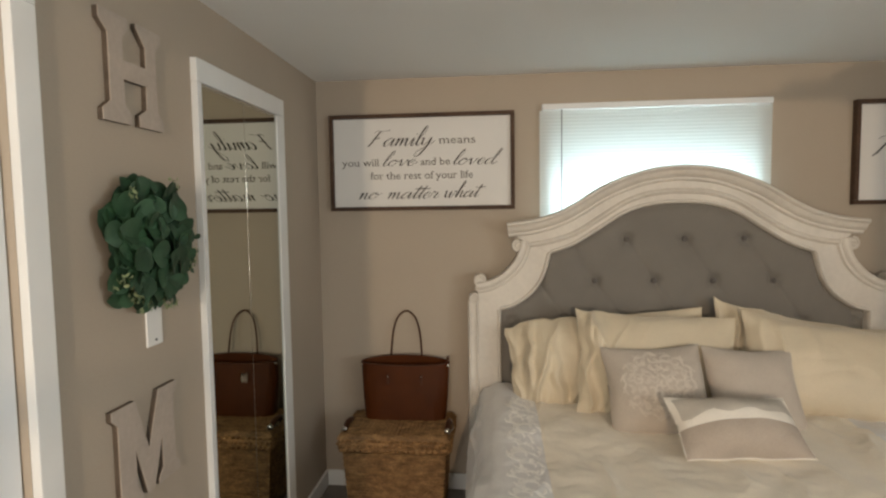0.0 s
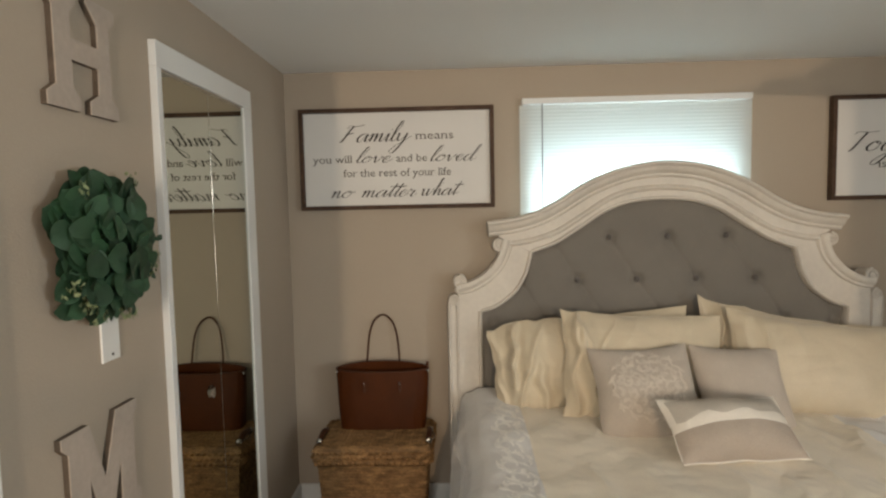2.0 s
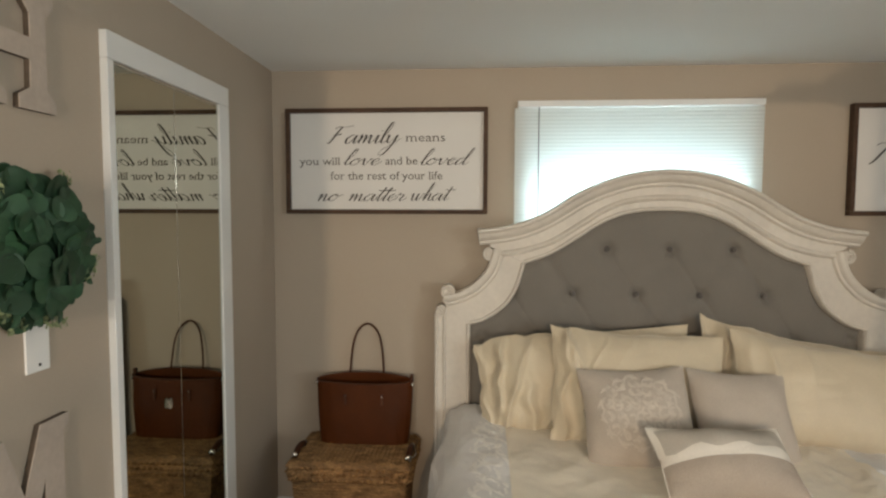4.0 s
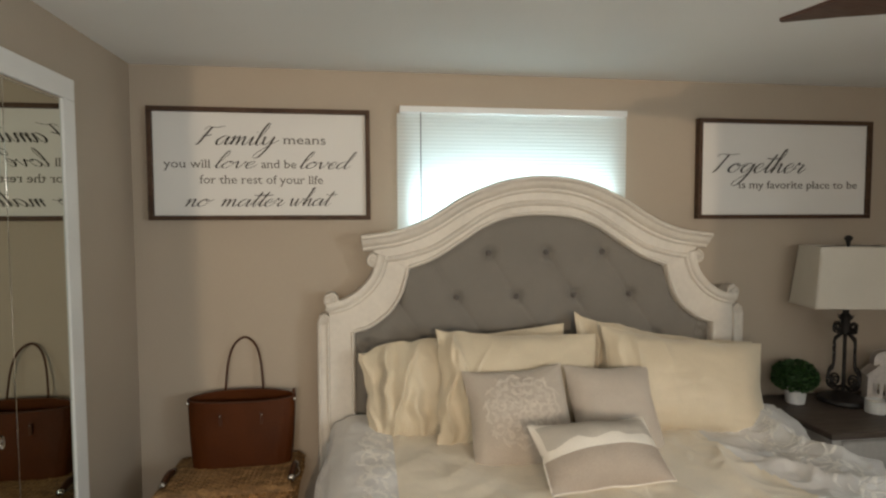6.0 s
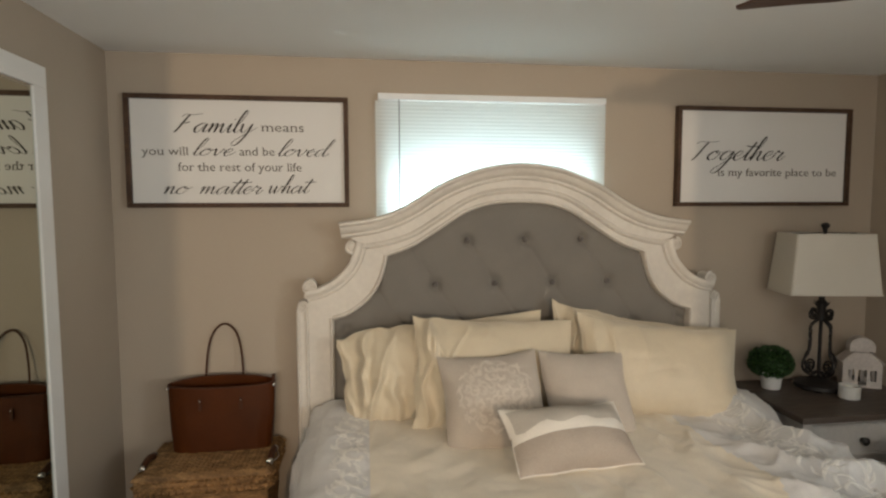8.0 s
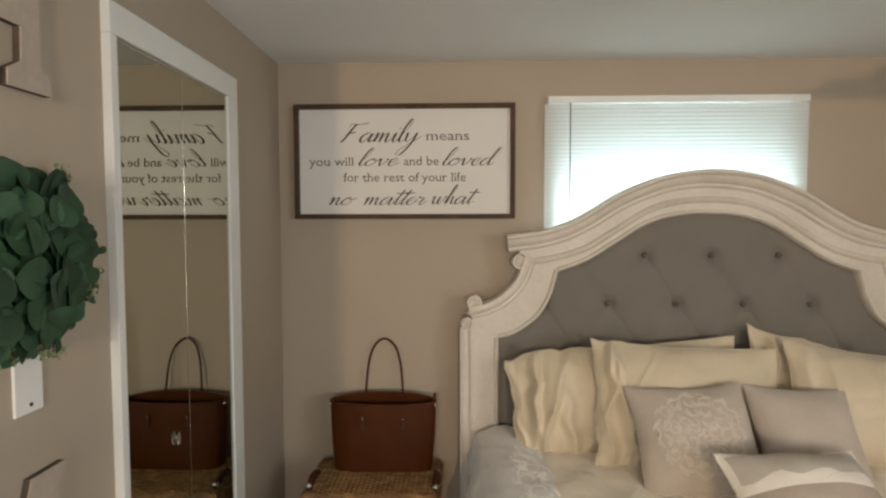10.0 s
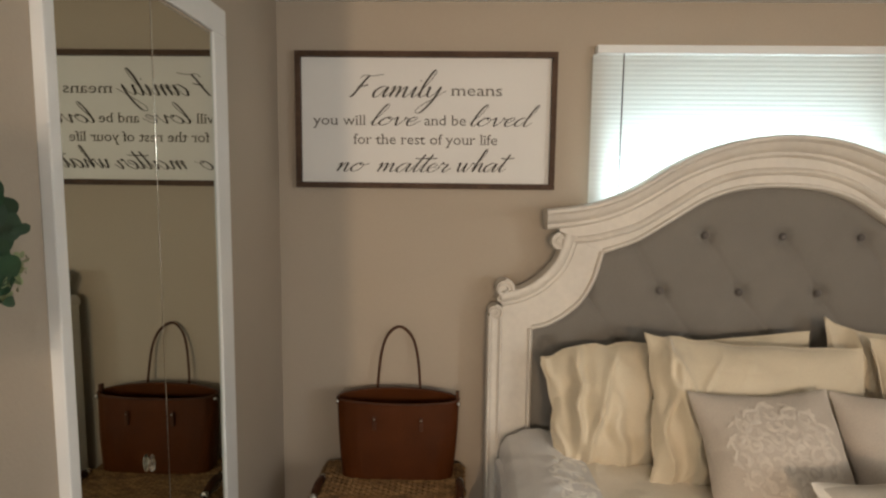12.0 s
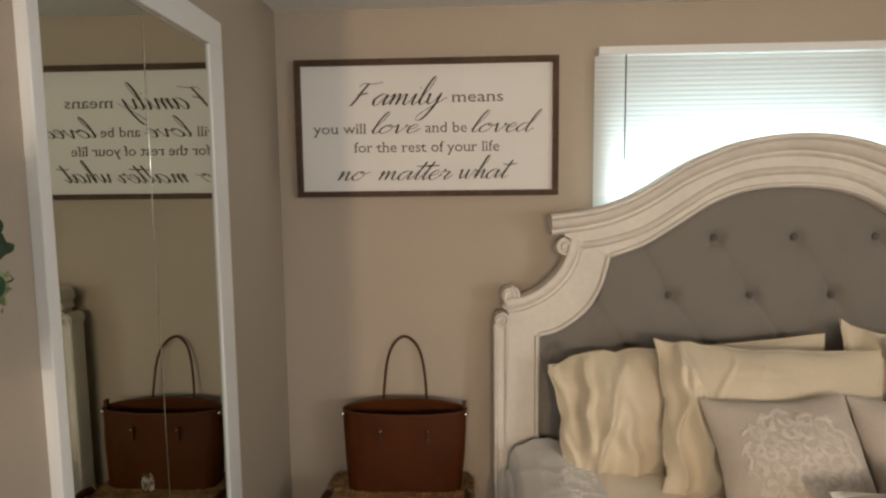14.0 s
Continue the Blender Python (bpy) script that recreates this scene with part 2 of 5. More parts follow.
def spline(pts, n):
    """Points evenly through a smooth curve over pts."""
    P = [np.array(p, float) for p in pts]
    P = [2 * P[0] - P[1], *P, 2 * P[-1] - P[-2]]
    out = []
    for i in range(1, len(P) - 2):
        a, b, c, d = P[i - 1:i + 3]
        for t in np.linspace(0, 1, 12, endpoint=False):
            out.append(0.5 * ((2 * b) + (c - a) * t + (2 * a - 5 * b + 4 * c - d) * t * t + (3 * b - a - 3 * c + d) * t ** 3))
    out.append(P[-2])
    out = np.array(out)
    s = np.r_[0, np.cumsum(np.linalg.norm(np.diff(out, axis=0), axis=1))]
    u = np.linspace(0, s[-1], n)
    return np.stack([np.interp(u, s, out[:, k]) for k in range(out.shape[1])], 1)


def sweep(bm, path, prof, flip=1):
    """Carries a profile of (inward, y) along a path of (x, z) in the plane of the wall."""
    path = np.array(path)
    d = np.gradient(path, axis=0)
    d /= np.linalg.norm(d, axis=1)[:, None]
    nrm = np.stack([d[:, 1], -d[:, 0]], 1) * flip
    rows = [[bm.verts.new((p[0] + n[0] * a, y, p[1] + n[1] * a)) for a, y in prof] for p, n in zip(path, nrm)]
    for r, q in zip(rows, rows[1:]):
        for i in range(len(prof) - 1):
            bm.faces.new((r[i], r[i + 1], q[i + 1], q[i]))
    bm.faces.new(rows[0])
    bm.faces.new(rows[-1][::-1])


def prism(bm, poly, x0, x1, axis="x", mi=(0, 0)):
    """A flat outline of (a, b) made x0..x1 thick."""
    def v(a, b, t):
        return (t, a, b) if axis == "x" else (a, t, b) if axis == "y" else (a, b, t)
    lo = [bm.verts.new(v(a, b, x0)) for a, b in poly]
    hi = [bm.verts.new(v(a, b, x1)) for a, b in poly]
    f = bm.faces.new(lo)
    g = bm.faces.new(hi)
    f.material_index = g.material_index = mi[0]
    for i in range(len(poly)):
        s = bm.faces.new((lo[i], lo[(i + 1) % len(poly)], hi[(i + 1) % len(poly)], hi[i]))
        s.material_index = mi[1]
    return f, g


def grid(bm, nu, nv, fn, mi=None):
    vs = [[bm.verts.new(fn(i / nu, j / nv)) for j in range(nv + 1)] for i in range(nu + 1)]
    for i in range(nu):
        for j in range(nv):
            f = bm.faces.new((vs[i][j], vs[i + 1][j], vs[i + 1][j + 1], vs[i][j + 1]))
            if mi:
                f.material_index = mi((i + 0.5) / nu, (j + 0.5) / nv)
    return vs


def nz(x, y, z, s=1.0):
    return noise.noise(Vector((x * s, y * s, z * s)))


# the room
XL, XR, YB, YF, ZC, TH = -1.0, 3.0, 2.99, -1.35, 2.302, 0.16


def wall(name, axis, at, out, a0, a1, holes):
    """A wall along axis with rectangular openings (a0, a1, z0, z1)."""
    bm = bmesh.new()
    cuts = sorted({a0, a1, *[h[0] for h in holes], *[h[1] for h in holes]})
    for p, q in zip(cuts, cuts[1:]):
        mid = (p + q) / 2
        spans = [(0.0, ZC)]
        for h in holes:
            if h[0] < mid < h[1]:
                spans = [(0.0, h[2]), (h[3], ZC)]
        for z0, z1 in spans:
            if z1 - z0 > 1e-4:
                lo, hi = sorted((at, at + out))
                if axis == "x":
                    box(bm, p, q, lo, hi, z0, z1)
                else:
                    box(bm, lo, hi, p, q, z0, z1)
    bmesh.ops.remove_doubles(bm, verts=bm.verts, dist=1e-5)
    seen = {}
    for f in bm.faces:
        seen.setdefault(tuple(round(c, 4) for c in f.calc_center_median()), []).append(f)
    bmesh.ops.delete(bm, geom=[f for fs in seen.values() if len(fs) > 1 for f in fs], context="FACES_ONLY")
    return tagged(part(name, bm, M_WALL), "greige painted plaster wall, matt and slightly uneven", "wall", kind="structure")


WIN = (0.30, 1.32, 1.30, 2.06)
wall("wall_north", "x", YB, TH, XL - TH, XR + TH, [WIN])
# Both window holes here are made up, to admit the rear fill lamps.
wall("wall_south", "x", YF, -TH, XL - TH, XR + TH, [(-0.046, 0.93, 0.0, 2.03), (-0.92, -0.20, 1.0, 2.0), (1.55, 2.65, 1.0, 2.0)])
wall("wall_west", "y", XL, -TH, YF, YB, [(0.19, 0.995, 0.0, 2.03), (1.725, 2.368, 0.0, 2.03)])
wall("wall_east", "y", XR, TH, YF, YB, [(-1.20, -0.20, 0.9, 2.0)])
tagged(boxpart("floor", XL - TH, XR + TH, -4.2, YB + TH, -0.12, 0.0, M_CARPET), "taupe cut-pile carpet covering the bedroom floor", "floor", kind="structure")
tagged(boxpart("ceiling", XL - TH, XR + TH, YF - TH, YB + TH, ZC, ZC + 0.12, M_CEIL), "smooth white painted ceiling", "ceiling", kind="structure")


def hall():
    bm = bmesh.new()
    box(bm, -0.6, -0.5, -4.1, YF - TH, 0, ZC)
    box(bm, 1.9, 2.0, -4.1, YF - TH, 0, ZC)
    box(bm, -0.6, 2.0, -4.2, -4.1, 0, ZC)
    tagged(part("wall_hall", bm, M_WALL), "greige painted walls of the hallway behind", "wall", kind="structure")
    tagged(boxpart("ceiling_hall", -0.6, 2.0, -4.2, YF - TH, ZC, ZC + 0.1, M_CEIL), "white hallway ceiling", "ceiling", kind="structure")


hall()


def casing(name, x, y0, y1, z1, w, th, label, wn=None, wh=None):
    """Flat trim round an opening in the west wall: two legs and a head."""
    wn, wh = wn or w, wh or w
    bm = bmesh.new()
    box(bm, x, x + th, y0 - w, y0, 0, z1, 0.003)
    box(bm, x, x + th, y1, y1 + wn, 0, z1, 0.003)
    box(bm, x, x + th, y0 - w, y1 + wn, z1 + 0.0005, z1 + wh, 0.003)
    tagged(part(name, bm, M_TRIM), label, "door casing", kind="structure")


casing("trim_closet", XL, 1.727, 2.364, 2.016, 0.028, 0.024, "flat white painted casing round the mirrored closet", 0.083, 0.078)
casing("trim_door", XL, 0.19, 0.995, 2.03, 0.065, 0.022, "flat white painted door casing")


def closet():
    t = thing("closet_door", XL - 0.04, 2.046, 0, "mirrored bifold closet door in two tall frameless leaves with a small glass knob, shut", "closet door")
    for a, b, turn in ((1.731, 2.0445, 0), (2.0475, 2.362, 0)):
        leaf = boxpart("mirror_leaf", -0.006, 0.0, -(b - a), 0, 0.012, 2.006, M_MIRROR, None, 0.001, "clear silvered mirror leaf")
        back = boxpart("backing", -0.024, -0.0065, -(b - a) + 0.004, -0.004, 0.02, 2.0, M_DARK, leaf)
        leaf.matrix_world = pose(XL + 0.017, b, 0, 0, 0, -turn)
        leaf.parent = t
        leaf.matrix_parent_inverse = Matrix.Translation((-(XL - 0.04), -2.046, 0))
    bm = bmesh.new()
    lathe(bm, [(0.009, 0.0), (0.009, 0.0015), (0.005, 0.003), (0.001, 0.0035)], n=20)
    bm.transform(Matrix.Translation((XL + 0.0175, 1.962, 0.945)) @ Matrix.Rotation(radians(90), 4, "Y"))
    part("knob_base", bm, M_METAL, t, "bright round knob base", True)
    bm = bmesh.new()
    lathe(bm, [(0.006, 0.0035), (0.012, 0.005), (0.0150, 0.009), (0.0125, 0.014), (0.006, 0.017), (0.001, 0.0172)], n=10)
    bm.transform(Matrix.Translation((XL + 0.0175, 1.962, 0.945)) @ Matrix.Rotation(radians(90), 4, "Y") @ Matrix.Diagonal((1.45, 0.62, 0.7, 1)))
    part("knob", bm, M_GLASS, t, "faceted clear glass knob")
    boxpart("edge_strip", XL + 0.0125, XL + 0.0175, 2.0451, 2.0467, 0.012, 2.006, M_METAL, t, 0.0005, "thin bright meeting edge")
    boxpart("track", XL - 0.05, XL + 0.017, 1.728, 2.363, 2.007, 2.0155, M_METAL, t, 0.002, "dark metal top track")
    # Added sheet across the opening; the closet's shade is its colour.
    boxpart("closet_shade_sheet", XL - 0.16, XL - 0.15, 1.7255, 2.3675, 0.0, 2.0295, M_DARK).update_tag()
    tagged(bpy.data.objects["closet_shade_sheet"], "dark sheet closing the closet opening, coloured as its shade", "closet back", kind="structure")


closet()


def room_door():
    t = thing("door_1", XL - 0.03, 0.59, 0, "white painted panel door, shut", "door")
    t["kind"] = "structure"
    boxpart("slab", XL - 0.055, XL - 0.018, 0.195, 0.990, 0.01, 2.022, M_DOOR, t, 0.002)
    for z0, z1 in ((0.2, 0.95), (1.1, 1.85)):
        for y0, y1 in ((0.28, 0.56), (0.63, 0.90)):
            bm = bmesh.new()
            for a, c, e, f in ((y0, y1, z0, z0 + 0.025), (y0, y1, z1 - 0.025, z1), (y0, y0 + 0.025, z0 + 0.0255, z1 - 0.0255), (y1 - 0.025, y1, z0 + 0.0255, z1 - 0.0255)):
                box(bm, XL - 0.0175, XL - 0.012, a, c, e, f, 0.002)
            part("panel_molding", bm, M_DOOR, t)
    bm = bmesh.new()
    lathe(bm, [(0.03, 0), (0.03, 0.006), (0.012, 0.01), (0.012, 0.03), (0.027, 0.04), (0.03, 0.055), (0.02, 0.068), (0.004, 0.07)], n=24)
    bm.transform(Matrix.Translation((XL - 0.0185, 0.26, 0.95)) @ Matrix.Rotation(radians(90), 4, "Y"))
    part("door_knob", bm, M_METAL, t, "brushed nickel knob", True)


room_door()


def base(name, pieces):
    bm = bmesh.new()
    for p in pieces:
        box(bm, *p, 0, 0.09, 0.004)
    tagged(part(name, bm, M_TRIM), "low white painted baseboard", "baseboard", kind="structure")


base("baseboard", [(XL + 0.013, XR - 0.013, YB - 0.013, YB), (XL, XL + 0.013, 2.449, YB), (XL, XL + 0.013, 1.061, 1.697), (XL, XL + 0.013, YF, 0.124), (XR - 0.013, XR, YF, YB)])


def side_window():
    t = thing("window_2", XR + 0.08, -0.70, 0.9, "white vinyl window that lets in grey daylight", "window")
    t["kind"] = "structure"
    bm = bmesh.new()
    for y0, y1, z0, z1 in ((-1.20, -1.15, 0.9, 2.0), (-0.25, -0.20, 0.9, 2.0), (-1.1495, -0.2505, 0.9, 0.95), (-1.1495, -0.2505, 1.95, 2.0), (-1.1495, -0.2505, 1.43, 1.47)):
        box(bm, XR + 0.03, XR + 0.09, y0, y1, z0, z1, 0.004)
    part("window_frame", bm, M_VINYL, t)


side_window()


# Unseen window frame, added round a rear fill lamp.
def rear_fill_window(name, x0, x1):
    t = thing(name, (x0 + x1) / 2, YF - 0.08, 1.0, "added unseen white window in the rear wall, for fill light", "window")
    t["kind"] = "structure"
    bm = bmesh.new()
    for a, b, c, d in ((x0, x0 + 0.04, 1.0, 2.0), (x1 - 0.04, x1, 1.0, 2.0), (x0 + 0.0405, x1 - 0.0405, 1.0, 1.04), (x0 + 0.0405, x1 - 0.0405, 1.96, 2.0), (x0 + 0.0405, x1 - 0.0405, 1.48, 1.52)):
        box(bm, a, b, YF - 0.09, YF - 0.03, c, d, 0.004)
    part("window_frame", bm, M_VINYL, t)


rear_fill_window("fill_window_3", -0.92, -0.20)
rear_fill_window("fill_window_4", 1.55, 2.65)


def back_window():
    t = thing("window_1", 0.81, YB + 0.1, 1.3, "high white vinyl window glowing behind its shut blind", "window")
    t["kind"] = "structure"
    x0, x1, z0, z1 = WIN
    bm = bmesh.new()
    for a, b, c, d in ((x0, x0 + 0.04, z0, z1), (x1 - 0.04, x1, z0, z1), (x0 + 0.0405, x1 - 0.0405, z0, z0 + 0.04), (x0 + 0.0405, x1 - 0.0405, z1 - 0.04, z1)):
        box(bm, a, b, YB + 0.09, YB + 0.13, c, d, 0.003)
    part("window_frame", bm, M_VINYL, t)
    g = boxpart("pane", x0 + 0.04, x1 - 0.04, YB + 0.106, YB + 0.110, z0 + 0.04, z1 - 0.04, M_GLASS, t)
    g.visible_shadow = False
    b = thing("window_blind", 0.81, 2.96, 1.3, "white cellular blind, fully lowered over the bright window", "blind")
    boxpart("headrail", 0.238, 1.397, 2.944, 2.989, 2.102, 2.133, M_VINYL, b, 0.004, "white plastic headrail")
    n = 46
    zt, zb = 2.098, 1.27
    for a, c in ((0.224, 0.338), (0.341, 1.396)):
        bm = bmesh.new()
        prof = []
        for i in range(n + 1):
            z = zt + (zb - zt) * i / n
            prof += [(2.952, z), (2.9532, z + (zb - zt) / n / 2)] if i < n else [(2.952, z)]
        lo = [bm.verts.new((a, y, z)) for y, z in prof]
        hi = [bm.verts.new((c, y, z)) for y, z in prof]
        for i in range(len(prof) - 1):
            bm.faces.new((lo[i], hi[i], hi[i + 1], lo[i + 1]))
        part("blind_fabric", bm, M_BLIND, b, "pleated translucent white fabric")
    bm = bmesh.new()
    tube(bm, [(0.3395, 2.948, z) for z in np.linspace(2.12, 1.3, 8)], 0.0024, 6)
    part("cord", bm, M_BUTTON, b, "thin grey pull cord")
    boxpart("bottom_rail", 0.224, 1.396, 2.950, 2.965, 1.25, 1.268, M_VINYL, b, 0.003)


back_window()


# the bed
CX = 0.925
OUT = [(0, 1.790), (0.142, 1.778), (0.264, 1.746), (0.401, 1.687), (0.524, 1.611), (0.618, 1.563), (0.728, 1.529), (0.877, 1.509)]
INN = [(0, 1.605), (0.154, 1.593), (0.278, 1.551), (0.404, 1.472), (0.529, 1.395), (0.652, 1.350)]
SIN = [(0.652, 1.350), (0.664, 1.300), (0.684, 1.235), (0.727, 1.160), (0.783, 1.108), (0.850, 1.067), (0.913, 1.050)]
SOUT = [(0.800, 1.420), (0.812, 1.370), (0.838, 1.310), (0.898, 1.246), (0.965, 1.208), (1.010, 1.196), (1.040, 1.190)]


def mirrored(pts):
    """Both halves of an outline given from the middle out, from one end to the other."""
    return [(CX - u, z) for u, z in reversed(pts)] + [(CX + u, z) for u, z in pts[1:]]


def spiral(bm, x, y, z, r, turns, side, start=0.0, th=0.0065):
    pts = []
    for i in range(28):
        t = i / 27
        a = start + side * turns * 2 * math.pi * t
        rr = r * (1 - 0.8 * t)
        pts.append((x + rr * math.cos(a), y - 0.006 * t, z + rr * math.sin(a)))
    tube(bm, pts, lambda s: th * (1 - 0.4 * s), 6, up=Vector((0, 1, 0)))
    n0 = len(bm.verts)
    geo = bmesh.ops.create_cone(bm, cap_ends=True, segments=24, radius1=r * 0.95, radius2=r * 0.9, depth=0.075)
    bmesh.ops.transform(bm, matrix=Matrix.Translation((x, y + 0.0395, z)) @ Matrix.Rotation(radians(90), 4, "X"), verts=geo["verts"])


def bed():
    t = thing("bed", CX, 1.8, 0, "king bed with arched antique white headboard in tufted grey linen", "bed")
    # face boards
    bm = bmesh.new()
    o, i = spline(mirrored(OUT), 120), spline(mirrored(INN), 120)
    lo = [[bm.verts.new((x, y, z)) for x, z in c] for c in (o * [1, 1] - [0, 0.03], i) for y in (2.872, 2.94)]
    for a in range(119):
        for p, q in ((0, 2), (2, 3), (3, 1), (1, 0)):
            bm.faces.new((lo[p][a], lo[p][a + 1], lo[q][a + 1], lo[q][a]))
    bm.faces.new((lo[0][0], lo[2][0], lo[3][0], lo[1][0]))
    bm.faces.new((lo[0][-1], lo[1][-1], lo[3][-1], lo[2][-1]))
    head = part("arch_board", bm, M_HEAD, t, "arched antique white board with a worn painted finish", True)
    bm = bmesh.new()
    sweep(bm, o, [(0.005, 2.94), (-0.002, 2.90), (-0.002, 2.822), (0.004, 2.815), (0.012, 2.815), (0.018, 2.822), (0.022, 2.830), (0.034, 2.834), (0.046, 2.842), (0.054, 2.852), (0.056, 2.858), (0.066, 2.858), (0.074, 2.866), (0.076, 2.8718), (0.076, 2.94)])
    part("cornice", bm, M_HEAD, head, "stepped crown molding over the arch", True)
    bm = bmesh.new()
    sweep(bm, spline(mirrored([(u, z + 0.070) for u, z in INN[:-1]] + [(0.640, 1.428), (0.720, 1.412), (0.805, 1.405)]), 120), [(-0.004, 2.874), (0.0, 2.866), (0.006, 2.860), (0.014, 2.858), (0.02, 2.862), (0.026, 2.8715), (0.026, 2.874)])
    part("molding", bm, M_HEAD, head, "", True)
    bm = bmesh.new()
    ins = mirrored(INN + SIN[1:])
    inner = [(CX - 0.915, 0.45), (CX - 0.915, 0.95)] + ins + [(CX + 0.915, 0.95), (CX + 0.915, 0.45)]
    sweep(bm, spline(mirrored(INN), 100), [(-0.016, 2.873), (-0.015, 2.866), (-0.010, 2.861), (-0.004, 2.861), (0.0, 2.867), (0.004, 2.874), (0.004, 2.91)])
    for s in (-1, 1):
        sweep(bm, spline([(CX + s * u, z) for u, z in SIN], 50), [(-0.016, 2.873), (-0.015, 2.866), (-0.010, 2.861), (-0.004, 2.861), (0.0, 2.867), (0.004, 2.874), (0.004, 2.91)], s)
        sweep(bm, [(CX + s * 0.914, 1.052), (CX + s * 0.914, 0.75), (CX + s * 0.914, 0.45)], [(-0.016, 2.873), (-0.015, 2.866), (-0.010, 2.861), (-0.004, 2.861), (0.0, 2.867), (0.004, 2.874), (0.004, 2.91)], s)
    part("bead", bm, M_HEAD, head, "fine bead round the upholstery", True)
    # side brackets, scrolls and posts
    for s in (-1, 1):
        a, b = spline(SIN, 40), spline(SOUT, 40)
        a, b = np.vstack([a, [(0.915, 1.04)]]), np.vstack([b, [(1.05, 1.16)]])
        bm = bmesh.new()
        L = [[bm.verts.new((CX + s * u, y, z)) for u, z in c] for c in (a, b) for y in (2.8735, 2.938)]
        for k in range(len(a) - 1):
            for p, q in ((0, 2), (2, 3), (3, 1), (1, 0)):
                bm.faces.new((L[p][k], L[p][k + 1], L[q][k + 1], L[q][k]))
        bm.faces.new((L[0][0], L[2][0], L[3][0], L[1][0]))
        bm.faces.new((L[0][-1], L[1][-1], L[3][-1], L[2][-1]))
        prism(bm, [(CX + s * u, z) for u, z in ((0.652, 1.351), (0.62, 1.44), (0.780, 1.474), (0.835, 1.474), (0.818, 1.430), (0.800, 1.421))], 2.8729, 2.936, "y")
        br = part("bracket", bm, M_HEAD, t, "curved carved side bracket", True)
        bm = bmesh.new()
        sweep(bm, spline([(CX + s * u, z) for u, z in SOUT], 40), [(-0.002, 2.93), (-0.004, 2.862), (0.0, 2.850), (0.008, 2.846), (0.022, 2.848), (0.032, 2.856), (0.036, 2.862), (0.046, 2.862), (0.052, 2.868), (0.054, 2.874)], s)
        spiral(bm, CX + s * 0.818, 2.858, 1.390, 0.033, 1.6, -s, math.pi / 2)
        spiral(bm, CX + s * 1.022, 2.858, 1.206, 0.036, 1.6, s, math.pi / 2)
        part("scroll", bm, M_HEAD, br, "rolled scroll ornament", True)
        bm = bmesh.new()
        x0, x1 = sorted((CX + s * 0.915, CX + s * 1.030))
        box(bm, x0, x1, 2.874, 2.95, 0, 1.15, 0.004)
        post = part("post", bm, M_HEAD, t, "square headboard post")
        bm = bmesh.new()
        sweep(bm, [(CX + s * 1.086, z) for z in np.linspace(1.10, 0.0, 12)], [(0, 2.93), (0, 2.872), (0.004, 2.862), (0.012, 2.860), (0.018, 2.868), (0.026, 2.872), (0.040, 2.870), (0.048, 2.860), (0.054, 2.861), (0.057, 2.873), (0.057, 2.93)], s)
        spiral(bm, CX + s * 1.056, 2.868, 1.112, 0.029, 1.6, s, math.pi / 2)
        part("pilaster", bm, M_HEAD, post, "narrow fluted strip ending in a scroll", True)
    # upholstery
    buttons = [(x, 1.418) for x in (0.375, 0.669, 0.962, 1.257, 1.55)] + [(x, 1.200) for x in (0.212, 0.508, 0.810, 1.109, 1.405, 1.70)] + [(x, 0.985) for x in (0.07, 0.36, 0.659, 0.96, 1.257, 1.55, 1.80)]
    segs = []
    for x, z in buttons:
        for p, q in buttons:
            if 0.17 < z - q < 0.26 and 0.09 < abs(p - x) < 0.2:
                segs.append((x, z, p, q, 0.75 if p > x else 0.10))
    top = [(0, 1.605)] + INN[1:] + SIN[1:]
    uu, zz = [p[0] for p in top], [p[1] for p in top]

    def surf(a, b):
        x = CX + (a * 2 - 1) * 0.913
        u = abs(x - CX)
        zt = float(np.interp(u, uu, zz))
        z = 0.5 + (zt - 0.5) * b
        d = 0.0
        for px, pz in buttons:
            r2 = (x - px) ** 2 + (z - pz) ** 2
            if r2 < 0.02:
                d += 0.026 * math.exp(-r2 / 0.0007) + 0.010 * math.exp(-r2 / 0.004)
        for x1, z1, x2, z2, k in segs:
            vx, vz = x2 - x1, z2 - z1
            tt = ((x - x1) * vx + (z - z1) * vz) / (vx * vx + vz * vz)
            if 0 < tt < 1:
                e2 = (x - x1 - tt * vx) ** 2 + (z - z1 - tt * vz) ** 2
                if e2 < 0.002:
                    near = 0.35 + 0.65 * abs(2 * tt - 1)
                    d += k * near * (0.011 * math.exp(-e2 / 0.00005) + 0.006 * math.exp(-e2 / 0.0006))
        edge = min(1, (zt - z) / 0.05, (0.915 - u) / 0.04)
        return (x, 2.889 + min(d, 0.030) + 0.012 * (1 - max(0, edge)) ** 2, z)

    bm = bmesh.new()
    grid(bm, 260, 130, surf)
    part("upholstery", bm, M_FAB, t, "button-tufted grey linen panel with soft diagonal pleats", True)
    for x, z in buttons[1:4] + buttons[6:10]:
        bm = bmesh.new()
        bmesh.ops.create_uvsphere(bm, u_segments=14, v_segments=8, radius=0.0145)
        bm.transform(Matrix.Translation((x, 2.911, z)) @ Matrix.Diagonal((1, 0.55, 1, 1)))
        part("button", bm, M_BUTTON, t, "", True)
    boxpart("back_board", CX - 0.925, CX + 0.925, 2.932, 2.95, 0.3, 1.045, M_HEAD, t)
    for s in (-1, 1):
        x0, x1 = sorted((CX + s * 0.97, CX + s * 0.99))
        boxpart("side_rail", x0, x1, 0.85, 2.87, 0.2, 0.38, M_HEAD, t, 0.004)
